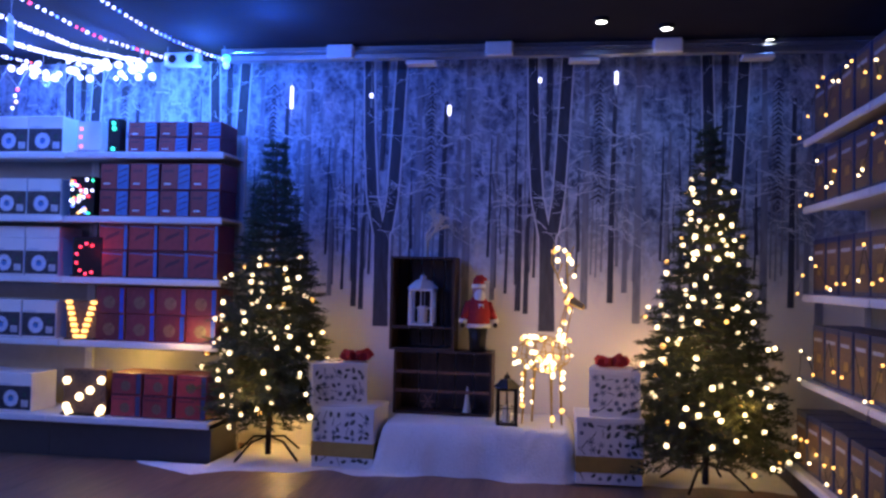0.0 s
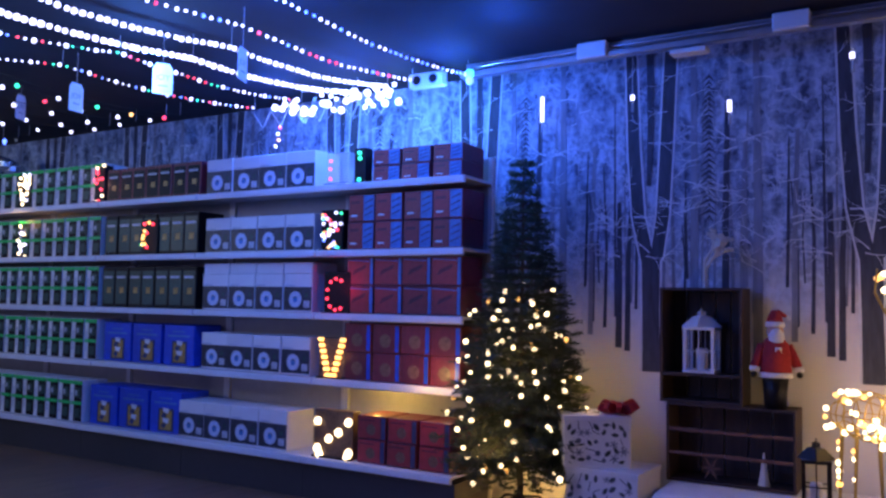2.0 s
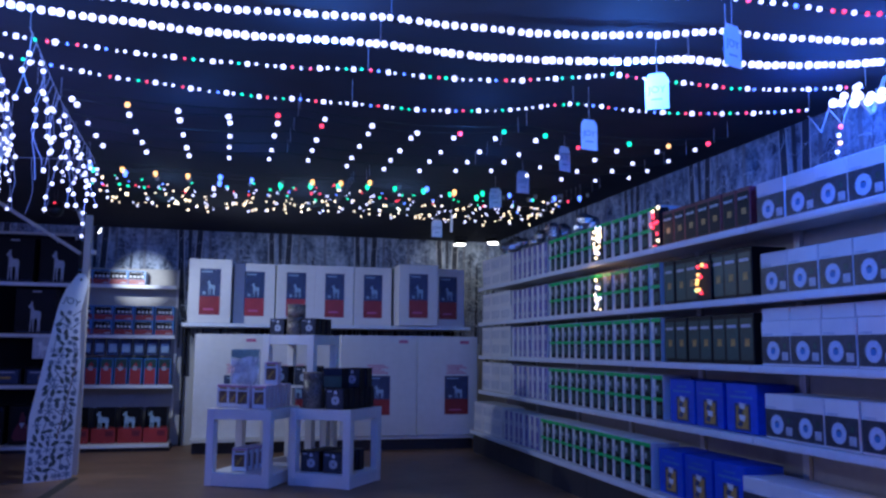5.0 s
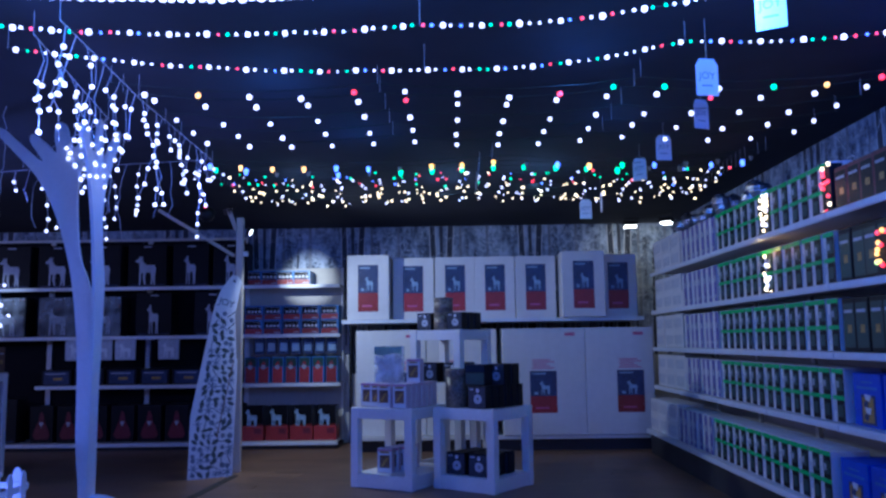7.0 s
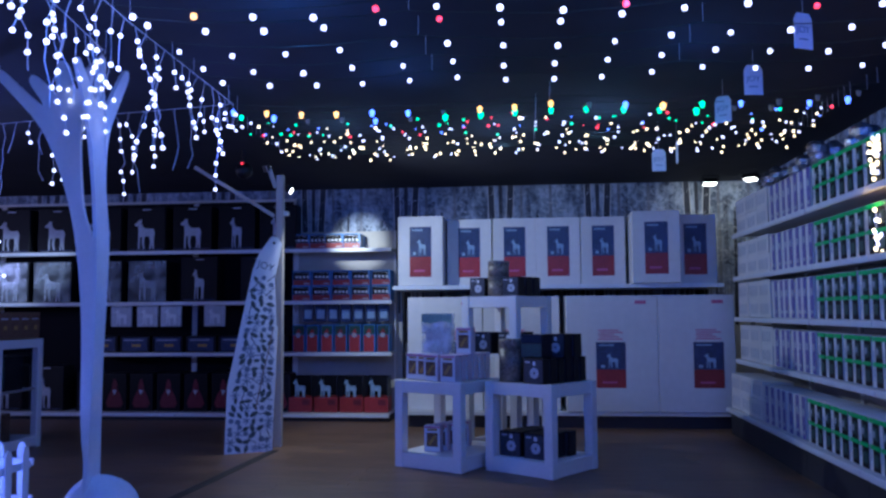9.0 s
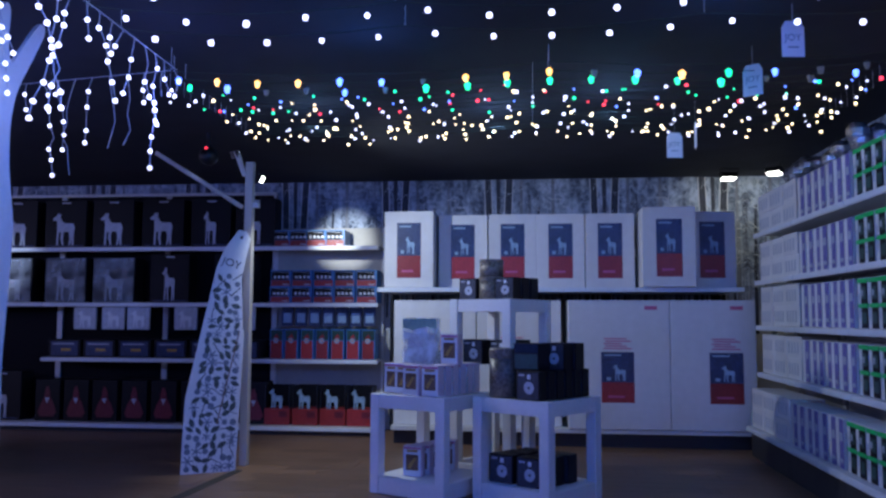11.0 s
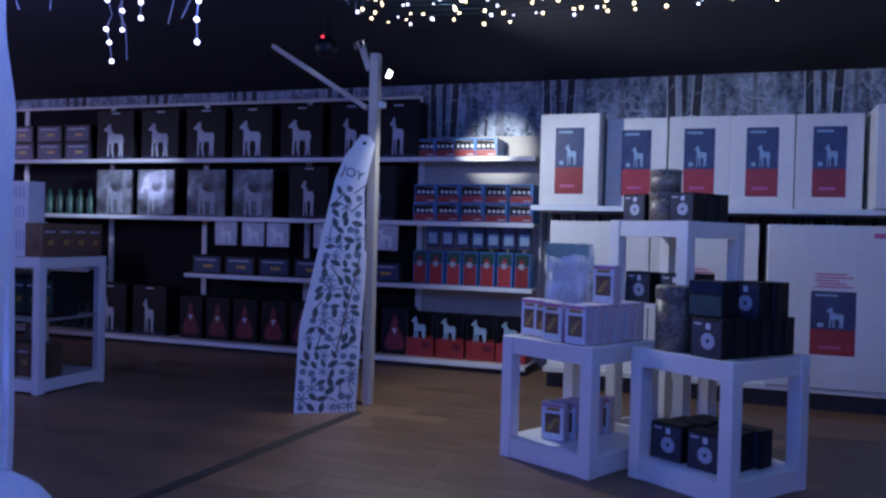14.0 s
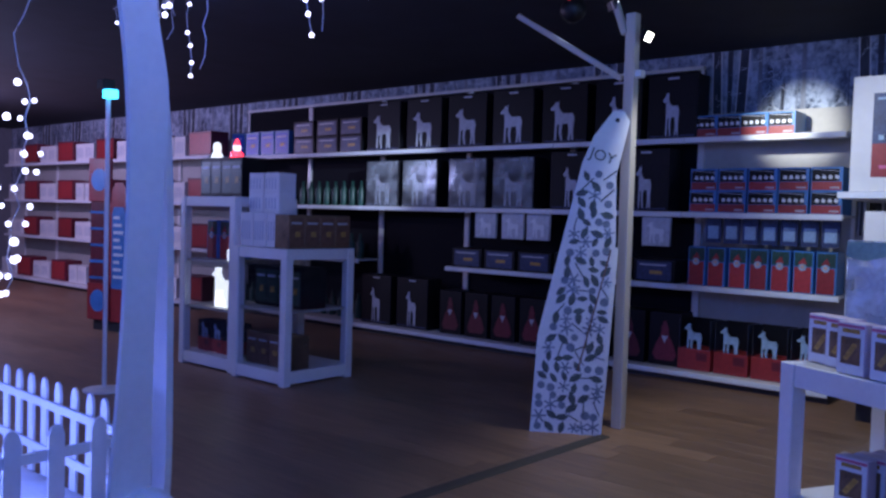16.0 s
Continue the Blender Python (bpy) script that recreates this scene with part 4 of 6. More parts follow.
# small goods in the lower crate
solid("cone_tree", Build().lathe([(.035, 0), (.03, .02), (.004, .19)], 9), FUR, "small white cone tree ornament in a crate", "ornament", at=pose(3.17, -1.56, .362))
star = thing("wooden_star", "rust-red flower star ornament leaning in a crate", "ornament", at=pose(3.11, -1.27, .437, -8, 0, -90))
petal = Build().plate([(0, 0), (.028, -.009), (.075, 0), (.028, .009)], -.005, .005).mesh("petal", [RUST])
for k in range(6):
    part("petal", petal, [], star, at=pose(0, -.0008 * k, 0, 0, 60 * k, 0))

# lit wire reindeer


def wire_deer(at):
    t = thing("wire_reindeer", "brass wire reindeer frame wound with warm lights", "light figure", at=at)
    GOLD = RIBBON
    legs = ((-.13, -.05), (-.12, .05), (.13, -.05), (.14, .05))
    for x, y in legs:
        part("leg", Build().tube((x, y, 0), (x * .85, y, .42), .007, .012, 5), GOLD, t)
    b = Build()
    for k in range(7):
        x = -.19 + .38 * k / 6
        r = .10 * math.sin(math.pi * (k + .9) / 7.8) + .02
        pts = [(x, r * math.cos(a), .5 + r * 1.1 * math.sin(a)) for a in [2 * math.pi * i / 10 for i in range(11)]]
        for p, q in zip(pts, pts[1:]):
            b.tube(p, q, .004, n=4)
    for a in [2 * math.pi * i / 8 for i in range(8)]:
        pts = [(-.19 + .38 * k / 6, (.10 * math.sin(math.pi * (k + .9) / 7.8) + .02) * math.cos(a), .5 + 1.1 * (.10 * math.sin(math.pi * (k + .9) / 7.8) + .02) * math.sin(a)) for k in range(7)]
        for p, q in zip(pts, pts[1:]):
            b.tube(p, q, .004, n=4)
    part("body_frame", b, GOLD, t)
    part("neck", Build().tube((-.15, .03, .55), (-.22, .03, .86), .005).tube((-.15, -.03, .55), (-.22, -.03, .86), .005).tube((-.1, 0, .58), (-.19, 0, .88), .005), GOLD, t)
    part("head", Build().tube((-.19, 0, .9), (-.33, 0, .84), .04, .018, 6), GOLD, t)
    rnd = random.Random(2)
    an = Build()
    for s in (-1, 1):
        an.tube((-.19, .02 * s, .93), (-.12, .09 * s, 1.15), .006).tube((-.12, .09 * s, 1.15), (-.16, .12 * s, 1.27), .005).tube((-.15, .06 * s, 1.05), (-.22, .1 * s, 1.14), .005)
    part("antlers", an, GOLD, t)
    for k in range(95):
        u = rnd.random()
        if u < .5:
            a, x = rnd.uniform(0, 6.28), rnd.uniform(-.19, .19)
            p = (x, .11 * math.cos(a), .5 + .12 * math.sin(a))
        elif u < .68:
            x, y = rnd.choice(legs)
            p = (x, y, rnd.uniform(.05, .42))
        elif u < .85:
            f = rnd.random()
            p = (-.13 - .1 * f, rnd.uniform(-.04, .04), .58 + .34 * f)
        else:
            p = (rnd.uniform(-.2, -.1), rnd.uniform(-.1, .1), rnd.uniform(.95, 1.26))
        bulb(t, p, rnd.uniform(.011, .019), "warm" if rnd.random() < .75 else "amber")
    return t


wire_deer(pose(2.90, -2.13, .34, 0, 0, 60) @ Matrix.Diagonal((.95, 1.15, 1.0, 1)))

# meteor light tubes hanging before the mural
for y, z0, z1 in ((-.13, 2.66, 2.83), (-.77, 2.74, 2.77), (-1.38, 2.60, 2.67), (-2.06, 2.84, 2.87), (-2.62, 2.82, 2.91)):
    t = thing("meteor_light_tube", "thin clear hanging tube with a white glow", "hanging light", "meteor tubes", at=pose(3.15, y, 0))
    part("tube", Build().tube((0, 0, z0 - .08), (0, 0, z1 + .02), .009, n=8), CLEARW, t)
    part("lit_core", Build().tube((0, 0, z0), (0, 0, z1), .014, n=8), G_WHITE, t)
    part("cord", Build().tube((0, 0, z1 + .02), (0, 0, 3.095), .002, n=4), WCABLE, t)

# ---- lit samples on the east shelves ----


def sample(u, z, w, h, dots, key, r, label, front=.02, back=BLACKP):
    t = thing("light_sample", label, "light sample", "lit shelf samples", at=pose(2.66 + front, u, z, 0, 0, -90))
    part("card", Build().box(-w / 2, .03, 0, w / 2, .12, h, 0, .004), back, t)
    part("foot", Build().box(-w / 2, .0, 0, w / 2, .029, .012), BLACKP, t)
    for x, q in dots:
        k = key if isinstance(key, str) else random.choice(key)
        bulb(t, (x * w, .024, q * h), r, k)
    return t


rnd = random.Random(12)
cdots = [(.36 * math.cos(a), .45 + .38 * math.sin(a)) for a in [math.radians(60 + 34 * i) for i in range(8)]]
vdots = [(x + (-.34 if x > 0 else .28) * i / 6, .96 - .88 * i / 6) for x in (-.46, -.36, .38, .48) for i in range(7)]
zdots = [(-.4, .75), (-.1, .4), (.15, .55), (.4, .78), (-.4, .18), (-.34, .05), (.42, .15), (.38, .06)]
tdots = [(rnd.uniform(-.45, .45), rnd.uniform(.05, .95)) for i in range(34)]
sample(1.30, LV[4], .2, .24, [(-.3, .2), (-.32, .5), (-.3, .75)], "red", .012, "small clear sample with red and green bulbs", back=CLEARW)
sample(1.10, LV[4], .1, .26, [(0, .1), (.05, .7), (0, .85)], "green", .016, "dark sample card with green glowing bulbs")
sample(1.34, LV[3], .2, .3, tdots, ("red", "green", "cool", "cool", "amber", "blue"), .0125, "sample card covered with multicoloured lit bulbs")
sample(1.28, LV[2], .24, .3, cdots, "red", .013, "sample with a curve of red lit bulbs")
sample(1.31, LV[1], .24, .29, vdots, "amber", .0155, "sample with two slanting rows of amber bulbs", back=BROWNP)
sample(1.20, LV[0], .34, .33, zdots, "warm", .03, "sample with large warm globe bulbs", front=-.08, back=BROWNP)
sample(3.32, LV[3], .2, .3, [(rnd.uniform(-.45, .45), rnd.uniform(.05, .95)) for i in range(12)], ("red", "green", "cool", "amber"), .016, "sample card with a few coloured lit bulbs")
for u, i in ((4.02, 4), (5.15, 4), (5.15, 3)):
    wide = u > 5 and i == 4
    sample(u, LV[i], .2 if wide else .14, .34, [(rnd.uniform(-.45, .45), rnd.uniform(.02, .98)) for k in range(26 if wide else 13)], ("warm", "warm", "cool", "warm") if u > 5 else ("red", "warm", "cool", "red"), .015, "sample strip of warm white lit bulbs" if u > 5 else "sample strip of red and white lit bulbs")
# wrapped goods on top of the northern bays
rnd = random.Random(9)
for u in (6.0, 6.6, 7.3, 7.9, 8.5):
    b = Build()
    for k in range(5):
        b.ball((rnd.uniform(-.12, .12), rnd.uniform(-.15, .15), .09 + .04 * k * .5), rnd.uniform(.07, .1), 8)
    solid("wrapped_garland", b, SILVER, "crumpled silvery wrapped garland lying on cartons", "garland", "wrapped garlands", at=pose(2.9, u, LV[4] + (.36 if u < 7.7 else .38)), smooth=False)

# ---- goods on the north wall ----


def kind_bits(w, h, d):
    b = Build().box(-w / 2, 0, 0, w / 2, d, h, 0, .003)
    b.box(-w * .46, -.0015, .006, w * .46, 0, h * .38, 1)
    b.box(-w * .46, -.0015, h * .4, w * .38, 0, h * .92, 2)
    for k in range(4):
        x = -w * .36 + k * w * .2
        b.plate([(x, h * .52), (x + w * .12, h * .48), (x + w * .15, h * .6), (x + w * .05, h * .68)], -.003, 0, 3)
    b.plate([(-w * .45, h * .9), (w * .42, h * .8), (w * .42, h * .82), (-w * .45, h * .92)], -.003, 0, 4)
    b.box(w * .1, -.003, h * .1, w * .4, 0, h * .16, 4)
    return b.mesh("carton", [SKYP, REDP, BLACKP, INK, GREYINK])


def kind_santa(w, h, d):
    b = Build().box(-w / 2, 0, 0, w / 2, d, h, 0, .003)
    b.box(-w * .44, -.0015, .006, w * .40, 0, h * .62, 1)
    b.box(-w * .44, -.0015, h * .64, w * .44, 0, h * .97, 3)
    for q in ring(-w * .04, h * .62, 0, w * .2, 8):
        b.plate(q, -.004, -.002, 2)
    for q in ring(-w * .04, h * .63, 0, w * .1, 8):
        b.plate(q, -.0055, -.0042, 4)
    b.plate([(-w * .26, h * .70), (w * .18, h * .70), (w * .02, h * .86)], -.004, -.002, 1)
    return b.mesh("carton", [SKYP, REDP, PALEINK, DGREENP, SKIN])


def kind_deerbox(w, h, d):
    b = Build().box(-w / 2, 0, 0, w / 2, d, h * .42, 0, .003)
    b.box(-w * .48, d - .01, h * .42, w * .48, d, h, 1)
    b.plate(deer(-w * .36, h * .36, w * .6, h * .56), .02, .035, 2)
    b.box(w * .08, -.002, h * .2, w * .4, 0, h * .36, 3)
    b.box(-w * .48, .003, h * .42, -w * .465, d, h, 4).box(w * .465, .003, h * .42, w * .48, d, h, 4)
    return b.mesh("carton", [REDP, BLACKP, PALEINK, DREDP, PHOTO])


def kind_blackdeer(w, h, d, flip=False, clear_front=False):
    b = Build().box(-w / 2, 0, 0, w / 2, d, h, 0, .003)
    pts = deer(-w * .32, h * .05, w * .60, h * .68)
    if flip:
        pts = [(x * .6, z) for x, z in pts]
    b.plate(pts, -.003, 0, 1)
    b.box(-w * .1, -.002, h * .93, w * .12, 0, h * .96, 1)
    b.box(-w * .45, -.002, h * .03, w * .45, 0, h * .05, 2)
    if clear_front:
        b.box(-w * .48, -.012, h * .01, w * .48, -.009, h * .99, 3)
    return b.mesh("carton", [BLACKP, GREYINK, NAVY, COVER])


def kind_darksanta(w, h, d):
    b = Build().box(-w / 2, 0, 0, w / 2, d, h, 0, .003)
    b.plate([(-w * .28, h * .12), (w * .28, h * .12), (w * .38, h * .2), (w * .26, h * .42), (w * .12, h * .58), (-w * .12, h * .58), (-w * .26, h * .42), (-w * .38, h * .2)], -.003, 0, 1)
    b.plate([(-w * .3, h * .1), (w * .3, h * .1), (w * .3, h * .14), (-w * .3, h * .14)], -.0045, -.0031, 2)
    b.plate([(-w * .13, h * .66), (w * .13, h * .66), (w * .03, h * .84), (-w * .05, h * .84)], -.003, 0, 1)
    for q in ring(0, h * .6, 0, w * .13, 8):
        b.plate(q, -.005, -.003, 2)
    b.plate([(-w * .1, h * .56), (0, h * .42), (w * .1, h * .56)], -.0062, -.0051, 3)
    return b.mesh("carton", [BLACKP, DREDP, DREDP, GREYINK])


def shelf_row(mesh, xs, z, rows, dz, v, label, group, y0=9.94):
    for u in xs:
        for r in range(rows):
            solid("boxed_decoration", mesh, [], label, "carton", group, at=pose(u + random.uniform(-.005, .005), y0 + v + random.uniform(0, .01), z + r * dz + .001, 0, 0, random.uniform(-1.5, 1.5)))


m_bits, m_santa, m_deerbox = kind_bits(.255, .2, .3), kind_santa(.165, .36, .25), kind_deerbox(.31, .46, .28)
m_bd, m_bdn, m_bdc = kind_blackdeer(.54, .60, .25), kind_blackdeer(.5, .60, .25, True), kind_blackdeer(.54, .56, .25, False, True)
m_ds = kind_darksanta(.32, .5, .25)
shelf_row(m_bits, span(-2.80, -1.66, 5)[:4], NLV[3], 1, 0, .05, "blue and red carton printed with small white deer", "red and blue deer cartons")
shelf_row(m_bits, span(-2.80, -1.47, 5), NLV[2], 2, .2, .05, "blue and red carton printed with small white deer", "red and blue deer cartons")
shelf_row(m_santa, span(-2.80, -1.47, 7), NLV[1], 1, 0, .05, "narrow red carton with a round white-bearded face", "narrow red cartons")
shelf_row(m_deerbox, span(-2.80, -1.47, 4), NLV[0], 1, 0, -.08, "red-based box with a white deer ornament", "red deer boxes")
shelf_row(m_bd, [-6.79, -6.13, -5.47, -4.84, -4.19], NLV[3], 1, 0, .04, "tall black box with a silver-grey deer picture", "black deer boxes")
shelf_row(m_bdn, [-3.56, -3.00], NLV[3], 1, 0, .04, "tall black box with a slim grey deer picture", "black deer boxes")
shelf_row(m_bdc, [-6.79, -6.16, -5.44, -4.80], NLV[2], 1, 0, .04, "black deer box behind a glossy clear cover", "glossy deer boxes")
shelf_row(m_bdn, [-4.08, -3.25], NLV[2], 1, 0, .04, "tall black box with a slim grey deer picture", "black deer boxes")
shelf_row(m_ds, [-5.56 + .375 * k for k in range(8)], NLV[0], 1, 0, -.06, "dark box with a dim red bearded figure", "dark figure boxes")
shelf_row(m_bdn, [-6.75, -6.15], NLV[0], 1, 0, -.06, "tall black box with a slim grey deer picture", "black deer boxes")
# hanging packs under the shelves
m_pack = Build().plate([(-.14, -.31), (.14, -.31), (.145, -.04), (.05, 0), (-.05, 0), (-.145, -.04)], 0, .03, 0).plate(deer(-.1, -.28, .2, .2), -.003, 0, 1).mesh("hanging_pack", [GREYINK, INK])
for u in (-5.17, -4.80, -4.47, -3.86, -3.12):
    solid("hanging_pack", m_pack, [], "pale bagged decoration hanging below a shelf", "pack", "hanging packs", at=pose(u, 9.99, NLV[2] - .021))
m_packd = Build().plate([(-.07, -.26), (.07, -.26), (.075, -.03), (.03, 0), (-.03, 0), (-.075, -.03)], 0, .02, 0).box(-.05, -.002, -.22, .05, 0, -.1, 1).mesh("hanging_pack", [NAVY, PALEINK])
for u in span(-2.7, -1.5, 7):
    solid("hanging_pack", m_packd, [], "pale bagged decoration hanging below a shelf", "pack", "hanging packs", at=pose(u, 10.14, NLV[2] - .021))
m_low = kind_dark(.42, .22, .3, BLACKP, NAVY)
shelf_row(m_low, span(-5.66, -2.9, 6), NLV[1], 1, 0, .05, "low black box with small pale print", "low black boxes")

# white deer cartons on their own shelf over large pallets cartons
sh = thing("carton_shelf", "long white shelf carrying tall white cartons", "shelf", at=pose(0, 0, 0))
part("board", Build().box(-1.33, 9.30, 1.665, 2.64, YN - .003, 1.71, c=.004), SHELF, sh)
part("lip", Build().box(-1.33, 9.285, 1.665, 2.64, 9.2985, 1.712), INK, sh)
for x in (-1.36, .72, 2.645):
    part("upright", Build().box(x, 10.30, 0, x + .03, YN - .002, 1.664), METALDK, sh)


def poster(b, cx, z0, w, h, front, m):
    b.box(cx - w / 2, front - .002, z0 + h * .40, cx + w / 2, front, z0 + h, m)
    b.box(cx - w / 2, front - .002, z0, cx + w / 2, front, z0 + h * .40, m + 1)
    b.plate(deer(cx - w * .16, z0 + h * .43, w * .44, h * .32), front - .004, front - .0021, m + 2)
    b.box(cx - w * .34, front - .004, z0 + h * .44, cx - w * .2, front - .0021, z0 + h * .50, m + 2)
    b.box(cx - w * .3, front - .004, z0 + h * .1, cx + w * .2, front - .0021, z0 + h * .14, m + 3)
    b.box(cx - w * .4, front - .004, z0 + h * .92, cx + w * .1, front - .0021, z0 + h * .95, m + 2)


POSTER = [NAVY, REDP, PALEINK, PINKP]
def postered(name, w, d, h, poster_at, pw, ph, note, label, group, at):
    t = thing(name, label, "carton", group, at=at)
    part("box_body", Build().box(-w / 2, 0, 0, w / 2, d, h, 0, .007).box(-w / 2 + .004, -.0008, h - .004, w / 2 - .004, d * .9, h + .0005), CARD, t)
    b = Build()
    poster(b, poster_at[0], poster_at[1], pw, ph, -.0005, 0)
    part("poster", b, POSTER, t)
    part("tape", Build().box(-.03, .02, h + .0007, .03, d - .02, h + .0015), GREYINK, t)
    if note:
        n = Build()
        for k in range(5):
            n.box(poster_at[0] - pw * .42 + .02 * (k % 2), -.002, poster_at[1] + ph + .03 + .026 * k, poster_at[0] + pw * .42 - .05 * (k % 3), -.0006, poster_at[1] + ph + .043 + .026 * k)
        part("printed_note", n, PINKP, t)
        part("corner_mark", Build().box(w / 2 - .26, -.002, h - .10, w / 2 - .13, -.0006, h - .06), PINKP, t)
    return t


for x, y, w in ((-.99, 9.36, .56), (-.40, 9.60, .56), (.17, 9.56, .54), (.71, 9.56, .54), (1.26, 9.56, .54), (1.85, 9.20, .56), (2.36, 9.5, .5)):
    postered("deer_carton", w, .62, .86 if y < 9.5 else .84, (0, .11), .27, .62, False, "tall white carton with a navy and red deer poster", "white deer cartons", pose(x, y, 1.714, 0, 0, random.uniform(-1, 1)))
for x, y, w, o in ((1.305, 9.2, 1.07, -.015), (2.285, 9.2, .88, .13), (-.69, 9.35, .92, .1), (.24, 9.35, .92, -.05)):
    postered("pallet_carton", w, .8, 1.37, (o, .285), .345, .535, True, "very large white carton with a deer poster", "large floor cartons", pose(x, y, .20))
pl = thing("carton_plinth", "low black plinth under the large cartons", "plinth", at=pose(0, 0, 0))
part("top_board", Build().box(-1.16, 9.22, .155, 2.7, 10.2, .199), SHELF, pl)
part("kick_board", Build().box(-1.14, 9.32, 0, 2.68, 10.18, .154), PLINTH, pl)

# floodlights in the north-east corner


def flood_head(at, label="small white floodlight with a glowing lens"):
    t = thing("floodlight", label, "floodlight", "floodlights", at=at)
    part("housing", Build().box(-.09, -.03, -.06, .09, .03, .06, c=.008), METALDK, t)
    part("lens", Build().box(-.078, -.036, -.048, .078, -.0305, .048), G_FLOOD, t)
    part("bracket", Build().tube((-.1, .0, 0), (-.1, .06, .07), .006).tube((.1, .0, 0), (.1, .06, .07), .006).tube((-.1, .06, .07), (.1, .06, .07), .006), METALDK, t)
    return t


flood_head(pose(2.62, 9.80, 3.0, 78, 0, 5))
flood_head(pose(3.05, 9.5, 3.0, 75, 0, -50))

for lx, ly in CEILING_SPOTS:
    t = thing("ceiling_spot", "small dim black ceiling spotlight", "ceiling light", "ceiling spots", at=pose(lx, ly, 3.075))
    part("ring", Build().lathe([(.05, 0), (.055, .01), (.055, .026)], 14), METALDK, t)
    part("lens", Build().lathe([(.036, -.002), (.038, .0)], 12), G_FLOOD, t)

# ---- nested white tables with boxed gifts ----


def cube_table(side, h, at, label, inner=True):
    t = thing("display_table", label, "display table", "nested white tables", at=at)
    p = .085
    for x in (0, side - p):
        for y in (0, side - p):
            part("post", Build().box(x, y, 0, x + p, y + p, h, c=.004), WHITE, t)
    for z0, z1 in ((h - .11, h - .002), (.003, .128)):
        for x0, y0, x1, y1 in ((p, .006, side - p, .03), (p, side - .03, side - p, side - .006), (.006, p, .03, side - p), (side - .03, p, side - .006, side - p)):
            part("rail", Build().box(x0, y0, z0, x1, y1, z1, c=.002), WHITE, t)
    part("top_board", Build().box(.03, .03, h - .03, side - .03, side - .03, h - .004), PANEL, t, "grey inset top")
    if inner:
        part("shelf_board", Build().box(.031, .031, .10, side - .031, side - .031, .13), WHITE, t)
    return t


def on_table(base, x, y, z, rz=0):
    return base @ pose(x, y, z, 0, 0, rz)


TA = pose(-.90, 6.76, 0, 0, 0, -28)
TB = pose(-.075, 6.63, 0, 0, 0, -36)
TC = pose(-.34, 7.50, 0, 0, 0, -33)
H1, H2 = .775, 1.54
cube_table(.71, H1, TA, "white painted open cube table with boxes on it")
cube_table(.71, H1, TB, "white painted open cube table with dark boxes on it")
cube_table(.65, H2, TC, "tall white painted open table behind the low ones", False)


def kind_pink(w, h, d):
    b = Build().box(-w / 2, 0, 0, w / 2, d, h, 0, .002)
    b.box(-w * .47, -.0015, .003, w * .47, 0, h - .004, 1)
    b.box(-w * .34, -.003, h * .2, w * .34, 0, h * .72, 2)
    b.plate([(-w * .25, h * .3), (w * .1, h * .62), (w * .25, h * .58), (-w * .1, h * .26)], -.0045, -.003, 3)
    b.box(-w * .3, -.003, h * .8, w * .3, 0, h * .88, 3)
    b.box(-w * .47, -.0035, h * .9, w * .47, -.0016, h * .96, 4)
    return b.mesh("carton", [PALEPINK, INK, BROWNP, GOLDP, PINKP])


def kind_bauble(w, h, d):
    b = Build().box(-w / 2, 0, 0, w / 2, d, h, 0, .002)
    b.box(-w * .45, -.0015, .004, w * .45, 0, h * .95, 1)
    for q in ring(w * .05, h * .42, .012, w * .22, 10):
        b.plate(q, -.004, -.002, 2)
    b.box(-w * .02, -.004, h * .72, w * .12, -.002, h * .88, 3)
    b.box(-w * .4, -.003, h * .82, -w * .15, 0, h * .88, 2)
    return b.mesh("carton", [BLACKP, PHOTO, GREYINK, INK])


m_pink, m_bau = kind_pink(.155, .235, .082), kind_bauble(.215, .212, .13)
L_pink, L_bau = "small white and pink carton with a brown picture", "black carton with a silver bauble picture"
for x, y in ((.10, .15), (.225, .13), (.37, .04)) + tuple((.555, .035 + .104 * k) for k in range(6)):
    solid("gift_carton", m_pink, [], L_pink, "carton", "pink gift cartons", at=on_table(TA, x, y, H1 + .001, random.uniform(-3, 3)))
for k in range(5):
    solid("gift_carton", m_pink, [], "small white and pink carton on a lower table shelf", "carton", "pink gift cartons", at=on_table(TA, .30 + .012 * k, .16 + .103 * k, .132, 14))
solid("gift_carton", m_pink, [], "pink carton with a dark picture standing on other cartons", "carton", "pink gift cartons", at=on_table(TA, .555, .30, H1 + .237, 4))
FILM = clear("crinkled_glare_film", (0.75, 0.82, 0.9), 0.16, 0.40, 7)
HEADER = mat("pale_green_card", (0.28, 0.42, 0.34), 0.45, vary=0.3, scale=40)
t = thing("clear_box", "clear plastic display box with green header card", "plastic box", at=on_table(TA, .22, .36, H1 + .001, 20))
part("shell", Build().box(-.15, 0, 0, .15, .12, .60, c=.012), FILM, t)
part("header_card", Build().plate([(-.145, .52), (-.06, .50), (.05, .53), (.145, .51), (.145, .594), (-.145, .594)], -.005, -.001), HEADER, t)
part("insert", Build().box(-.12, .04, .01, .12, .08, .48, c=.01), CARDSIDE, t)
for k in range(6):
    solid("gift_carton", m_bau, [], L_bau, "carton", "black bauble cartons", at=on_table(TB, .50 + .008 * k, .04 + .108 * k * .95, H1 + .001, random.uniform(-2, 2)) @ Matrix.Diagonal((1, .66, 1, 1)))
solid("gift_carton", m_bau, [], L_bau, "carton", "black bauble cartons", at=on_table(TB, .27, .33, H1 + .001, 3))
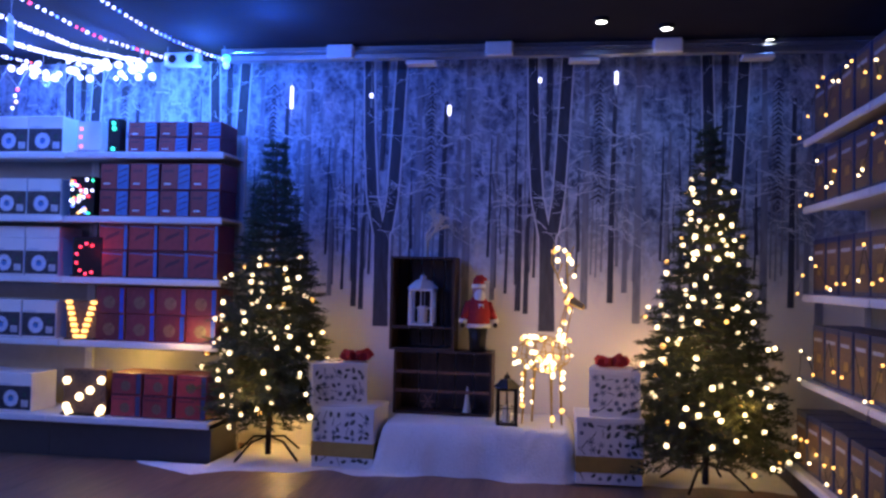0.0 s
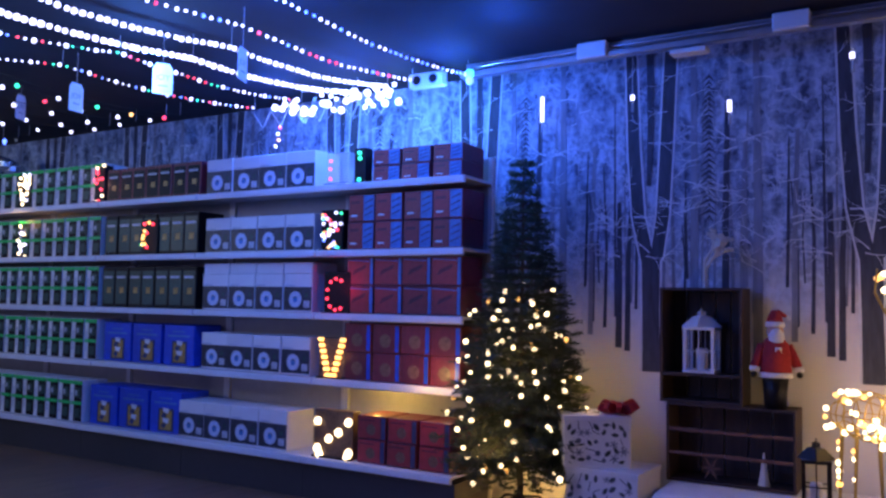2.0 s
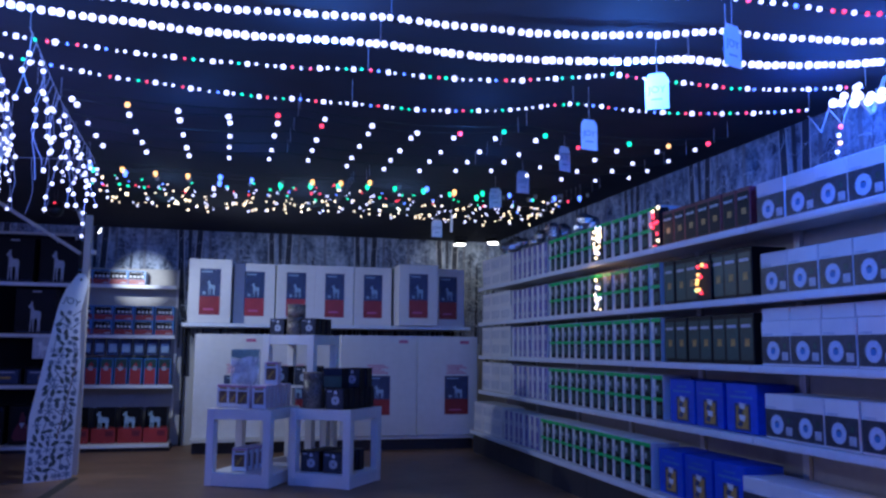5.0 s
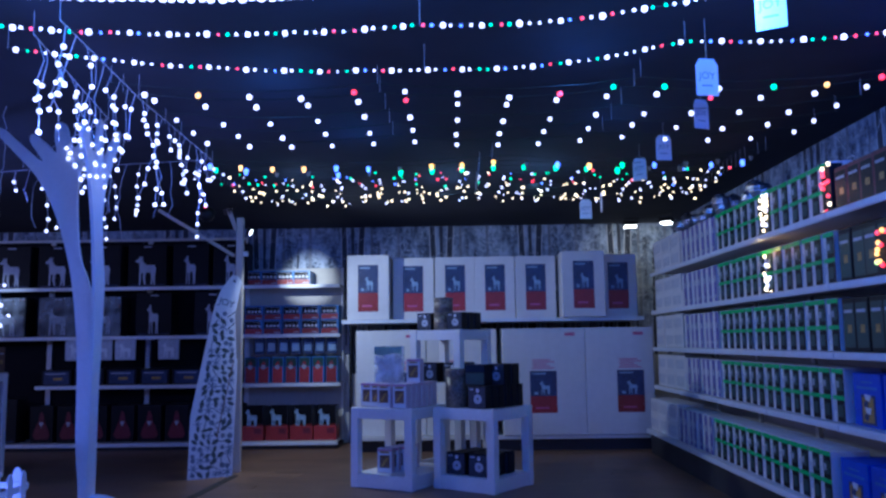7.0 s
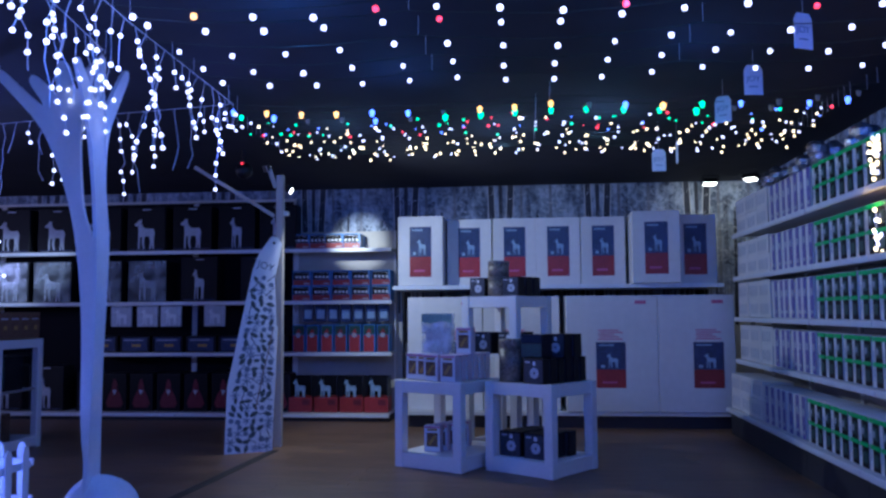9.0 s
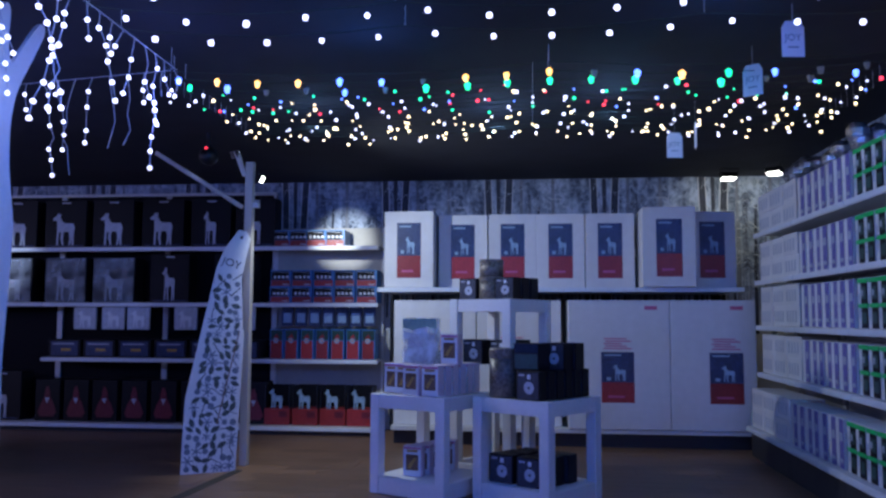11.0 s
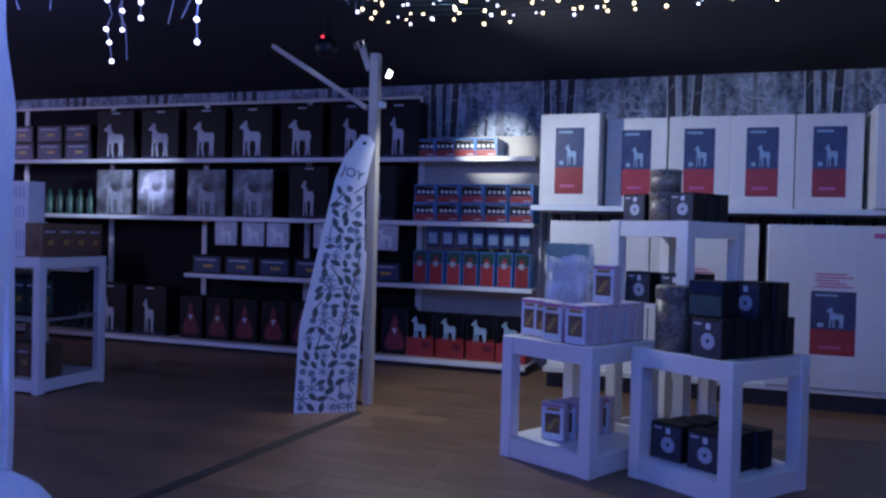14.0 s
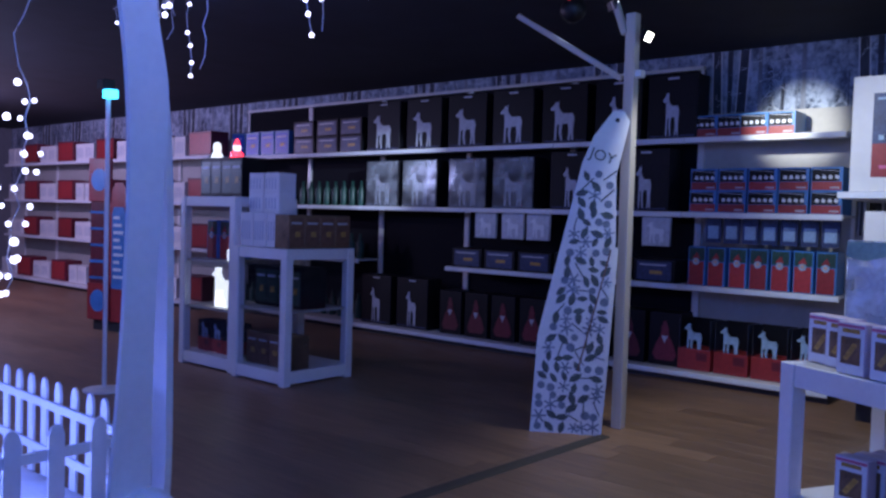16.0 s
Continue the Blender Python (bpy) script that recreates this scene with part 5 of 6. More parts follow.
# glossy panel; its blue tint paints in the reflection of blue bulbs
BLUEGLINT = mat("glossy_lid_blue_reflection", (0.02, 0.03, 0.06), 0.12, vary=0.3, scale=20, bump=0)
m_lid = Build().box(-.11, 0, 0, .11, .16, .2, 0, .003).box(-.10, -.0015, .01, .10, 0, .12, 1).box(-.105, -.0025, .13, .105, 0, .194, 2).mesh("carton", [BLACKP, DGREENP, BLUEGLINT])
solid("gift_carton", m_lid, [], "black bauble carton with a glossy front tinted as a blue reflection", "carton", "black bauble cartons", at=on_table(TB, .44, .10, H1 + .214, 4))
for x, y in ((.56, .28), (.58, .40)):
    solid("gift_carton", m_bau, [], L_bau, "carton", "black bauble cartons", at=on_table(TB, x, y, H1 + .214, 2) @ Matrix.Scale(.95, 4))
for x in (.20, .46):
    for k in range(3):
        solid("gift_carton", m_bau, [], "black bauble carton on a lower table shelf", "carton", "black bauble cartons", at=on_table(TB, x + .02 * k, .10 + .15 * k, .132, 4))
TIN = mat("patterned_dark_tin", (0.10, 0.08, 0.065), 0.45, 0.1, vary=0.7, scale=38, second=(0.36, 0.30, 0.25))


def tin(at, r, h):
    t = thing("round_tin", "round dark patterned gift tin", "tin", "round tins", at=at)
    part("body", Build().lathe([(r, 0), (r, h * .8)], 18), TIN, t, smooth=True)
    part("lid", Build().lathe([(r + .003, h * .8), (r + .003, h * .97), (r - .005, h)], 18), TIN, t)


tin(on_table(TB, .19, .15, H1 + .001), .11, .37)
tin(on_table(TC, .30, .22, H2 + .001), .11, .20)
tin(on_table(TC, .30, .22, H2 + .203), .105, .15)
for x, y, r in ((.11, .12, 0), (.52, .10, 2), (.52, .24, 3), (.52, .38, 0), (.2, .46, 0)):
    solid("gift_carton", m_bau, [], "black carton with a silver bauble picture", "carton", "black bauble cartons", at=on_table(TC, x, y, H2 + .001, r) @ Matrix.Scale(.88, 4))
part("inner_shelf", Build().box(-.031 + .062, .031, .95, .65 - .031, .62, .975), WHITE, bpy.data.objects["display_table.002"])
for x, y, r in ((.18, .10, 0), (.46, .12, 0), (.46, .30, 0)):
    solid("gift_carton", m_bau, [], "black carton with a silver bauble picture", "carton", "black bauble cartons", at=on_table(TC, x, y, .976, r))

# ---- wooden post, floodlights, printed tie-shaped panel ----
post = thing("wooden_post", "pale square wooden post with slanting brace", "post", at=pose(-2.295, 7.785, 0))
part("shaft", Build().box(-.038, -.038, 0, .038, .038, 2.86, c=.005), WOODPALE, post)
brace = Build().box(-.019, -.019, 0, .019, .019, 1.04, c=.003)
part("brace", brace, WOODPALE, post, at=look((-.06, -.02, 2.42), (-.95, -.02, 2.97)) @ pose(0, 0, 0, 180, 0, 0))
part("upper_brace", Build().box(-.022, -.022, 0, .022, .022, .26, c=.003), WOODPALE, post, at=look((-.04, -.03, 2.72), (-.13, -.03, 2.96)) @ pose(0, 0, 0, 180, 0, 0))
part("junction_box", Build().box(.0385, -.03, 2.42, .09, .03, 2.47, c=.004), WHITE, post)
flood_head(pose(-2.195, 7.79, 2.70, 28, 0, 95) @ Matrix.Scale(.62, 4))
flood_head(pose(-2.44, 7.76, 2.93, -15, 0, 150) @ Matrix.Scale(.55, 4), "small floodlight on top of a wooden post")
t = thing("projector_ball", "black party projector ball with a red spot", "projector", at=pose(-2.60, 7.5, 2.87))
part("ball", Build().ball((0, 0, 0), .09, 14), METALDK, t, smooth=True)
part("mount", Build().tube((0, 0, .08), (0, 0, .225), .02), METALDK, t)
bulb(t, (.0, -.06, .062), .014, "red")

# thin dark strip laid in for the shadow line south of the post
solid("cable_cover", Build().plate([(-.05, 0), (.05, 0), (.03, .006), (-.03, .006)], -1.62, 1.62), SHADOWSTRIP, "flat dark strip on the floor drawn for a shadow line", "cable cover", at=pose(-2.34, 5.90, .001, 0, 0, -3.0))

panel = thing("joy_panel", "tall white gift-tag panel printed with leaves and JOY", "sign panel", at=pose(-2.68, 7.26, 0, 0, 0, 30.8) @ pose(0, 0, 0, -4.5, 0, 0))
outline = [(0, 0), (.475, 0), (.505, .7), (.53, 1.3), (.52, 1.75), (.60, 2.12), (.56, 2.19), (.49, 2.2), (.36, 2.02), (.29, 1.84), (.16, 1.25), (.03, .66)]
b = Build().plate(outline, 0, .018, 0)
rnd = random.Random(31)
for j in range(27):
    z = .05 + j * .0655
    lo = .0 + (max(0, z - .3) / 1.54) * .28 + .025
    hi = .475 + min(.05, z * .045) - .015
    n = max(1, int((hi - lo) / .068))
    for i in range(n):
        motif(b, lo + (hi - lo) * (i + .5) / n + rnd.uniform(-.012, .012), z + rnd.uniform(-.012, .012), rnd.uniform(.075, .105), rnd, -.0005, 1)
part("printed_board", b, [WRAP, LEAFD, LEAFB], panel)
part("fold_edge", Build().plate([(.30, .42), (.312, .42), (.505, 1.25), (.495, 1.25)], -.004, -.0018), RUST, panel)
part("side_flap", Build().plate([(.44, 0), (.478, .0), (.55, 1.26), (.50, 1.28)], .0185, .026), WRAP, panel)
part("eyelet", Build().plate([(.515 + .016 * math.cos(k), 2.13 + .016 * math.sin(k)) for k in [i * 1.047 for i in range(6)]], -.003, -.0006), METALDK, panel)


def lettering(text, size, parent, m, material):
    cu = bpy.data.curves.new("lettering", "FONT")
    cu.body, cu.size, cu.extrude, cu.align_x = text, size, .001, "CENTER"
    cu.materials.append(material)
    o = new("lettering", cu)
    o.parent = parent
    o.matrix_local = m
    return o


lettering("JOY", .105, panel, pose(.415, -.003, 1.85, 90, 0, 0) @ pose(0, 0, 0, 0, 0, -18), LEAFD)

# ---- light strings under the ceiling ----
LANTERN = {}
for key, g in (("green", G_GREEN), ("blue", G_BLUE), ("red", G_RED), ("amber", G_AMBER), ("dull", DULLBULB)):
    LANTERN[key] = Build().lathe([(.55, -1.1), (.8, -.2), (.95, .5)], 6, 0).lathe([(1.05, .5), (.5, 1.0), (.2, 1.25)], 6, 1).mesh("lantern_bulb", [g, METALDK if key == "dull" else g])


def light_string(points, gap, r, keys, label, drop=.0, seed=1, cable=CABLE, wave=.03, loose=.0, lanterns=False, big=0):
    rnd = random.Random(seed)
    t = thing("light_string", label, "light string", "ceiling light strings")
    pts = []
    for (p, q) in zip(points, points[1:]):
        p, q = Vector(p), Vector(q)
        n = max(2, int((q - p).length / .16))
        for i in range(n):
            f = i / n
            s = p.lerp(q, f)
            s.z -= .05 * math.sin(math.pi * f) + wave * .25 * rnd.random()
            pts.append(s)
    pts.append(Vector(points[-1]))
    part("cable", Build().path(pts, .0028), cable, t)
    for p in points:
        part("hook", Build().tube(p, (p[0], p[1], ZC + .002), .002, n=4), WCABLE, t)
    d, count = gap * .5, 0
    for p, q in zip(pts, pts[1:]):
        ln = (q - p).length
        while d < ln:
            c = p.lerp(q, d / ln)
            count += 1
            large = big and count % big == 0
            key = "cool" if large else rnd.choice(keys)
            q2 = (c.x + rnd.uniform(-.006, .006) + loose * rnd.uniform(-.5, .5), c.y + rnd.uniform(-.006, .006) + loose * rnd.uniform(-.5, .5), c.z - loose * rnd.random() * .5 - drop - (rnd.random() * .02 if drop else 0))
            o = bulb(t, q2, r * rnd.uniform(*((.6, 1.25) if loose else (.88, 1.12))) * (1.75 if large else 1), key)
            if lanterns:
                o.data = LANTERN[key]
            d += gap
        d -= ln
    return t


ZS = 2.99
light_string([(2.93, .34, 3.0), (1.2, .50, ZS), (-.6, .70, ZS), (-2.2, .8, ZS)], .055, .0105, ["cool", "cool", "blue"], "bright cool white light string", seed=1)
light_string([(2.92, .80, 3.02), (1.4, .98, ZS), (-.2, 1.12, ZS), (-2.2, 1.2, ZS)], .058, .0115, ["cool", "cool", "blue", "cool", "red"], "cool white light string with a few coloured bulbs", seed=2)
light_string([(2.92, 1.02, 3.0), (1.6, 1.28, ZS - .03), (0, 1.62, ZS), (-2.2, 1.62, ZS)], .045, .0165, ["cool"], "bright cool white light string", seed=3)
light_string([(2.92, 1.30, 2.98), (1.6, 1.62, ZS - .05), (0, 1.92, ZS - .02), (-2.2, 1.84, ZS)], .044, .0185, ["cool"], "bright cool white light string", seed=4)
light_string([(2.92, 1.85, 2.98), (1.4, 2.08, ZS), (0, 2.32, ZS - .03), (-2.2, 2.28, ZS)], .048, .0088, ["cool", "blue", "red", "cool", "green", "cool"], "mixed coloured light string", seed=5, big=4)
light_string([(2.92, 2.35, 2.98), (1.4, 2.68, ZS), (0, 2.95, ZS - .04), (-2.2, 2.62, ZS)], .05, .0085, ["cool", "blue", "cool", "red", "green", "cool"], "mixed coloured light string", seed=6, big=4)
for k, (yy, keys) in enumerate(((3.28, ["cool", "cool", "red", "green", "amber"]), (3.46, ["cool", "cool", "red", "cool"]), (3.86, ["cool"]), (4.22, ["cool"]), (4.56, ["cool"]))):
    light_string([(2.85, yy - .12, ZS), (1.3, yy, ZS), (-.3, yy + .03, ZS), (-1.9, yy - .06, ZS)], .315, .0168, keys, "string of round white bulbs", drop=.035, seed=20 + k)
for k, yy in enumerate((5.32, 5.5)):
    light_string([(2.8, yy - .05, ZS), (.5, yy, ZS), (-1.95, yy - .02, ZS)], .27, .022, ["green", "blue", "dull", "dull", "green"] if k else ["dull", "green", "dull", "blue", "amber"], "string of small coloured lantern bulbs", drop=.05, seed=30 + k, lanterns=True)
for k in range(13):
    yy = 5.68 + .118 * k
    keys = ["warm", "cool", "red", "green", "blue", "cool"] if k < 5 else ["warm", "warm", "cool"]
    w = -2.15 if k < 4 else -2.1
    light_string([(2.75, yy - .05, ZS - .01 * (k % 3)), (.4, yy, ZS), (w, yy, ZS)], .20, .0105, keys, "fine fairy light string", drop=.01, seed=40 + k, loose=.13)
# bunched plugs and bulbs where the strings meet the wall
t = thing("bulb_bunch", "bunch of glaring white bulbs and plugs at the wall", "light string")
rnd = random.Random(77)
b = Build()
for k in range(42):
    yy = rnd.uniform(.9, 2.15)
    bulb(t, (rnd.uniform(2.84, 2.95), yy, 2.93 + rnd.uniform(-.08, .06)), rnd.uniform(.016, .03), "cool")
for k in range(8):
    yy = rnd.uniform(.9, 2.2)
    part("lead", Build().tube((2.94, yy, 3.0), (2.93, yy + .1, 2.8), .004, n=4).tube((2.93, yy + .1, 2.8), (2.95, yy + .24, 2.95), .004, n=4), WCABLE, t)
for k, (yy, key) in enumerate(((2.05, "red"), (2.07, "cool"), (2.06, "amber"), (2.09, "cool"))):
    bulb(t, (2.9, yy, 2.78 - .05 * k), .014, key)
bulb(t, (2.92, .32, 3.0), .032, "cyan")
bulb(t, (2.92, .32, 2.95), .03, "blue")
sk = thing("socket_strip", "white twin socket box under the trunking", "socket", at=pose(2.93, .68, 3.0))
part("case", Build().box(-.03, -.14, -.05, .05, .14, .05, c=.006), WHITE, sk)
for yy in (-.07, .07):
    part("outlet", Build().tube((-.031, yy, 0), (-.036, yy, 0), .035, n=10), METALDK, sk)

# swing tags hung from the strings
TAGTXT = mat("tag_text_grey", (0.25, 0.3, 0.33), 0.6)


def swing_tag(x, y, z, turn, text=True):
    t = thing("swing_tag", "white card gift tag hanging on a thread", "tag", "hanging gift tags", at=pose(x, y, z, 0, 0, turn))
    part("card", Build().plate([(-.062, 0), (.062, 0), (.062, .165), (.04, .2), (-.04, .2), (-.062, .165)], -.002, .002), CARD, t)
    part("thread", Build().tube((0, 0, .19), (0, 0, ZC + .002 - z), .0015, n=4), WCABLE, t)
    lettering("JOY", .055, t, pose(0, -.0025, .09, 90, 0, 0), TAGTXT)
    part("print_bar", Build().box(-.03, -.0035, .05, .03, -.002, .058), TAGTXT, t)


for x, y, z, a in ((1.5, 1.08, 2.70, 20), (1.5, 1.78, 2.70, -30), (1.5, 2.66, 2.68, 10), (1.83, 3.85, 2.81, 25), (1.81, 4.77, 2.80, 8), (1.78, 5.48, 2.78, -35), (1.52, 6.82, 2.65, 5), (1.66, 6.7, 2.70, 85)):
    swing_tag(x, y, z, a)

# ---- icicle curtain, white tree, fenced garden ----


def icicles(points, seed, label, lit=.85):
    rnd = random.Random(seed)
    t = thing("icicle_lights", label, "icicle lights", "icicle curtains")
    b = Build()
    for p, q in zip(points, points[1:]):
        p, q = Vector(p), Vector(q)
        b.tube(p, q, .003, n=4)
        part("hook", Build().tube(p, (p.x, p.y, ZC + .002), .002, n=4), WCABLE, t)
        n = int((q - p).length / .13)
        for i in range(n):
            c = p.lerp(q, (i + .5) / n)
            on = rnd.random() < lit
            for k in range(rnd.choice((2, 3, 5, 7))):
                e = c + Vector((rnd.uniform(-.035, .035), rnd.uniform(-.035, .035), -rnd.uniform(.07, .11)))
                b.tube(c, e, .0028, n=4, caps=False)
                if on and rnd.random() < .9:
                    bulb(t, e + Vector((0, 0, -.01)), .0135, "cool")
                c = e
    part("cable", b, WCABLE, t)
    return t


icicles([(-1.72, 2.2, 2.97), (-1.8, 3.4, 2.95), (-1.86, 5.15, 2.95)], 3, "curtain of lit white icicle lights")
icicles([(-1.95, 2.4, 2.98), (-2.2, 3.9, 2.96), (-3.2, 4.9, 2.95)], 5, "curtain of lit white icicle lights")
icicles([(-1.9, 5.15, 2.95), (-3.6, 5.45, 2.95), (-5.6, 5.8, 2.93)], 6, "partly lit white icicle lights", .55)
icicles([(-3.4, 2.6, 2.97), (-3.3, 3.6, 2.96), (-4.4, 4.2, 2.95)], 7, "curtain of lit white icicle lights")

ts = thing("white_tree_cutout", "white painted cut-out tree with bare forked branches", "decorative tree", at=pose(0, 4.20, 0))


def rounded(pts, times=2):
    """A closed outline with its corners cut round."""
    for _ in range(times):
        pts = [q for (ax, az), (bx, bz) in zip(pts, pts[1:] + pts[:1]) for q in ((.78 * ax + .22 * bx, .78 * az + .22 * bz), (.22 * ax + .78 * bx, .22 * az + .78 * bz))]
    return pts


south_board = [(-2.57, .2), (-2.52, .36), (-2.56, .68), (-2.565, 1.30), (-2.60, 1.70), (-2.65, 2.01), (-2.75, 2.35), (-2.89, 2.64), (-3.10, 2.86), (-3.25, 3.01), (-3.20, 3.05), (-3.06, 2.92),
               (-2.90, 2.78), (-2.87, 2.78), (-2.99, 2.94), (-2.96, 3.0), (-2.84, 2.90), (-2.77, 2.82), (-2.80, 2.98), (-2.78, 3.08), (-2.71, 3.06), (-2.67, 2.88), (-2.62, 2.88), (-2.58, 3.02),
               (-2.53, 3.02), (-2.56, 2.85), (-2.61, 2.62), (-2.61, 2.40), (-2.58, 2.05), (-2.50, 1.88), (-2.465, 1.62), (-2.445, 1.2), (-2.43, .2)]
east_board = [(4.08, .2), (4.10, .44), (4.13, .86), (4.145, 1.16), (4.155, 1.50), (4.145, 1.86), (4.11, 2.16), (4.05, 2.45), (3.97, 2.68), (3.85, 2.90), (3.89, 2.95), (4.00, 2.83),
              (4.10, 2.70), (4.11, 2.88), (4.15, 3.04), (4.21, 3.02), (4.19, 2.84), (4.22, 2.70), (4.32, 2.84), (4.47, 3.04), (4.53, 3.0), (4.40, 2.78), (4.28, 2.58), (4.24, 2.40),
              (4.245, 2.18), (4.275, 2.03), (4.305, 1.88), (4.30, 1.68), (4.28, 1.37), (4.265, 1.16), (4.257, .84), (4.257, .2)]
part("trunk_board", Build().plate(rounded(south_board), .16, .19), WHITE, ts)
part("trunk_board", Build().plate(rounded(east_board), -.012, .012), WHITE, ts, at=pose(-2.372, -4.20, 0, 0, 0, 90))
b = Build()
for k in range(9):
    r = .28 * math.cos(math.pi / 2 * k / 8) + .001
    b.v += [(-2.34 + r * (1 + .12 * math.sin(3 * a) + .08 * math.sin(5 * a + k)) * math.cos(a), 4.22 + .8 * r * math.sin(a) * (1 + .1 * math.sin(4 * a)), .40 * math.sin(math.pi / 2 * k / 8)) for a in [2 * math.pi * i / 28 for i in range(28)]]
for k in range(8):
    for i in range(28):
        b.f.append((k * 28 + i, k * 28 + (i + 1) % 28, (k + 1) * 28 + (i + 1) % 28, (k + 1) * 28 + i))
        b.m.append(0)
solid("snow_mound", b, SNOW, "heaped white artificial snow round the tree foot", "snow mound", smooth=True)


def fence(points, seed):
    t = thing("picket_fence", "low white picket fence round a snowy garden", "fence", "garden fences")
    rnd = random.Random(seed)
    for p, q in zip(points, points[1:]):
        p, q = Vector(p), Vector(q)
        d = (q - p).normalized()
        a = math.degrees(math.atan2(d.y, d.x))
        ln = (q - p).length
        for z in (.16, .40):
            part("rail", Build().box(0, .014, z, ln, .03, z + .045, c=.003), WHITE, t, at=pose(p.x, p.y, 0, 0, 0, a))
        n = int(ln / .155)
        for i in range(n):
            c = p + d * (ln * (i + .5) / n)
            part("picket", Build().plate([(-.033, .0), (.033, .0), (.033, .50), (.022, .535), (0, .55), (-.022, .535), (-.033, .50)], 0, .0135), WHITE, t, at=pose(c.x, c.y, 0, 0, rnd.uniform(-1.5, 1.5), a))
    return t


fence([(-2.9, 3.2, 0), (-2.9, 4.42, 0)], 1)
fence([(-2.95, 4.52, 0), (-6.2, 4.60, 0)], 2)
fence([(-2.95, 3.15, 0), (-6.2, 3.2, 0)], 3)
b = Build()
nx, ny = 44, 20
for i in range(nx):
    for j in range(ny):
        x, y = -6.2 + 3.28 * i / (nx - 1), 3.22 + 1.36 * j / (ny - 1)
        edge = min(i, nx - 1 - i, j, ny - 1 - j)
        b.v.append((x, y, .0 if edge == 0 else .05 + .05 * noise.noise((x * 2, y * 2, 5)) + .02 * noise.noise((x * 9, y * 9, 5))))
for i in range(nx - 1):
    for j in range(ny - 1):
        b.f.append((i * ny + j, (i + 1) * ny + j, (i + 1) * ny + j + 1, i * ny + j + 1))
        b.m.append(0)
solid("snow_ground", b, SNOW, "lit white artificial snow inside the fence", "snow", smooth=True)
# strand of star lights hanging in the branches
t = thing("star_light_strand", "hanging strand of glowing white star lights", "light string")
b = Build()
rnd = random.Random(14)
c = Vector((-2.98, 4.03, ZC + .002))
strand = [c]
while c.z > 1.12:
    e = c + Vector((rnd.uniform(-.04, .04), rnd.uniform(-.04, .04), -.07))
    strand.append(e)
    if c.z < 2.05:
        for s in range(2):
            bulb(t, e + Vector((rnd.uniform(-.06, .06), rnd.uniform(-.06, .06), 0)), rnd.uniform(.010, .018), "cool")
    c = e
part("cable", Build().path(strand, .0028), WCABLE, t)

# ---- glazed cabinets, red stand, western shelves ----


def cabinet(w, d, h, at, shelves, label):
    t = thing("display_cabinet", label, "cabinet", "white glazed cabinets", at=at)
    p = .075
    for x in (0, w - p):
        for y in (0, d - p):
            part("post", Build().box(x, y, 0, x + p, y + p, h, c=.004), WHITE, t)
    for z0, z1 in ((0.02, .12), (h - .09, h - .002)):
        for x0, y0, x1, y1 in ((p, .006, w - p, .03), (p, d - .03, w - p, d - .006), (.006, p, .03, d - p), (w - .03, p, w - .006, d - p)):
            part("rail", Build().box(x0, y0, z0, x1, y1, z1, c=.002), WHITE, t)
    part("top_board", Build().box(.03, .03, h - .03, w - .03, d - .03, h - .004), WHITE, t)
    for z in shelves:
        part("shelf_board", Build().box(.031, .031, z - .02, w - .031, d - .031, z), WHITE if z < .2 else PANEL, t)
    for x0, y0, x1, y1 in ((p, .014, w - p, .018), (w - .018, p, w - .014, d - p)):
        g = part("glass_pane", Build().box(x0, y0, .12, x1, y1, h - .09), GLASS, t)
        g.visible_shadow = False
    return t


CA, CB = pose(-5.57, 6.91, 0, 0, 0, 0), pose(-6.45, 6.95, 0, 0, 0, 0)
cabinet(.72, .76, 1.135, CA, (.12, .62), "low white framed glass cabinet with ornaments inside")
cabinet(.84, .7, 1.56, CB, (.12, .55, .98), "tall white framed glass cabinet with lit figures inside")
m_wb = kind_wide(.2, .17, .18)
for k in range(4):
    solid("boxed_ornament", m_wb, [], "pale lilac ornament carton on a cabinet", "carton", "pale ornament cartons", at=on_table(CA, .15 + .21 * (k % 2), .12, 1.137 + .29 + .17 * (k // 2) * 1.0, 0))
m_craft = kind_dark(.17, .28, .18, BROWNP, RUST)
for k in range(3):
    solid("boxed_ornament", m_wb, [], "cream ornament carton on a cabinet", "carton", "pale ornament cartons", at=on_table(CA, .12 + .18 * k, .05, 1.137, 0) @ Matrix.Diagonal((.85, 1, 1.7, 1)))
for k in range(4):
    solid("boxed_ornament", m_craft, [], "brown carton of ornaments on a cabinet", "carton", "brown ornament cartons", at=on_table(CA, .70, .12 + .17 * k, 1.137, 90))
for k in range(4):
    solid("boxed_ornament", m_craft, [], "brown carton inside a glass cabinet", "carton", "brown ornament cartons", at=on_table(CA, .14 + .15 * k, .12, .121, 0))
    solid("boxed_ornament", m_dark, [], "dark carton inside a glass cabinet", "carton", "dark cabinet cartons", at=on_table(CA, .14 + .15 * k, .2, .621, 0))
m_fig = Build().lathe([(.05, 0), (.055, .05), (.05, .1), (.03, .12), (.038, .15), (.034, .19), (.01, .21)], 12).mesh("figure", [G_SNOWMAN], True)
solid("lit_snowman", m_fig, [], "glowing white acrylic snowman on a cabinet", "light figure", at=on_table(CB, .36, .14, 1.85))
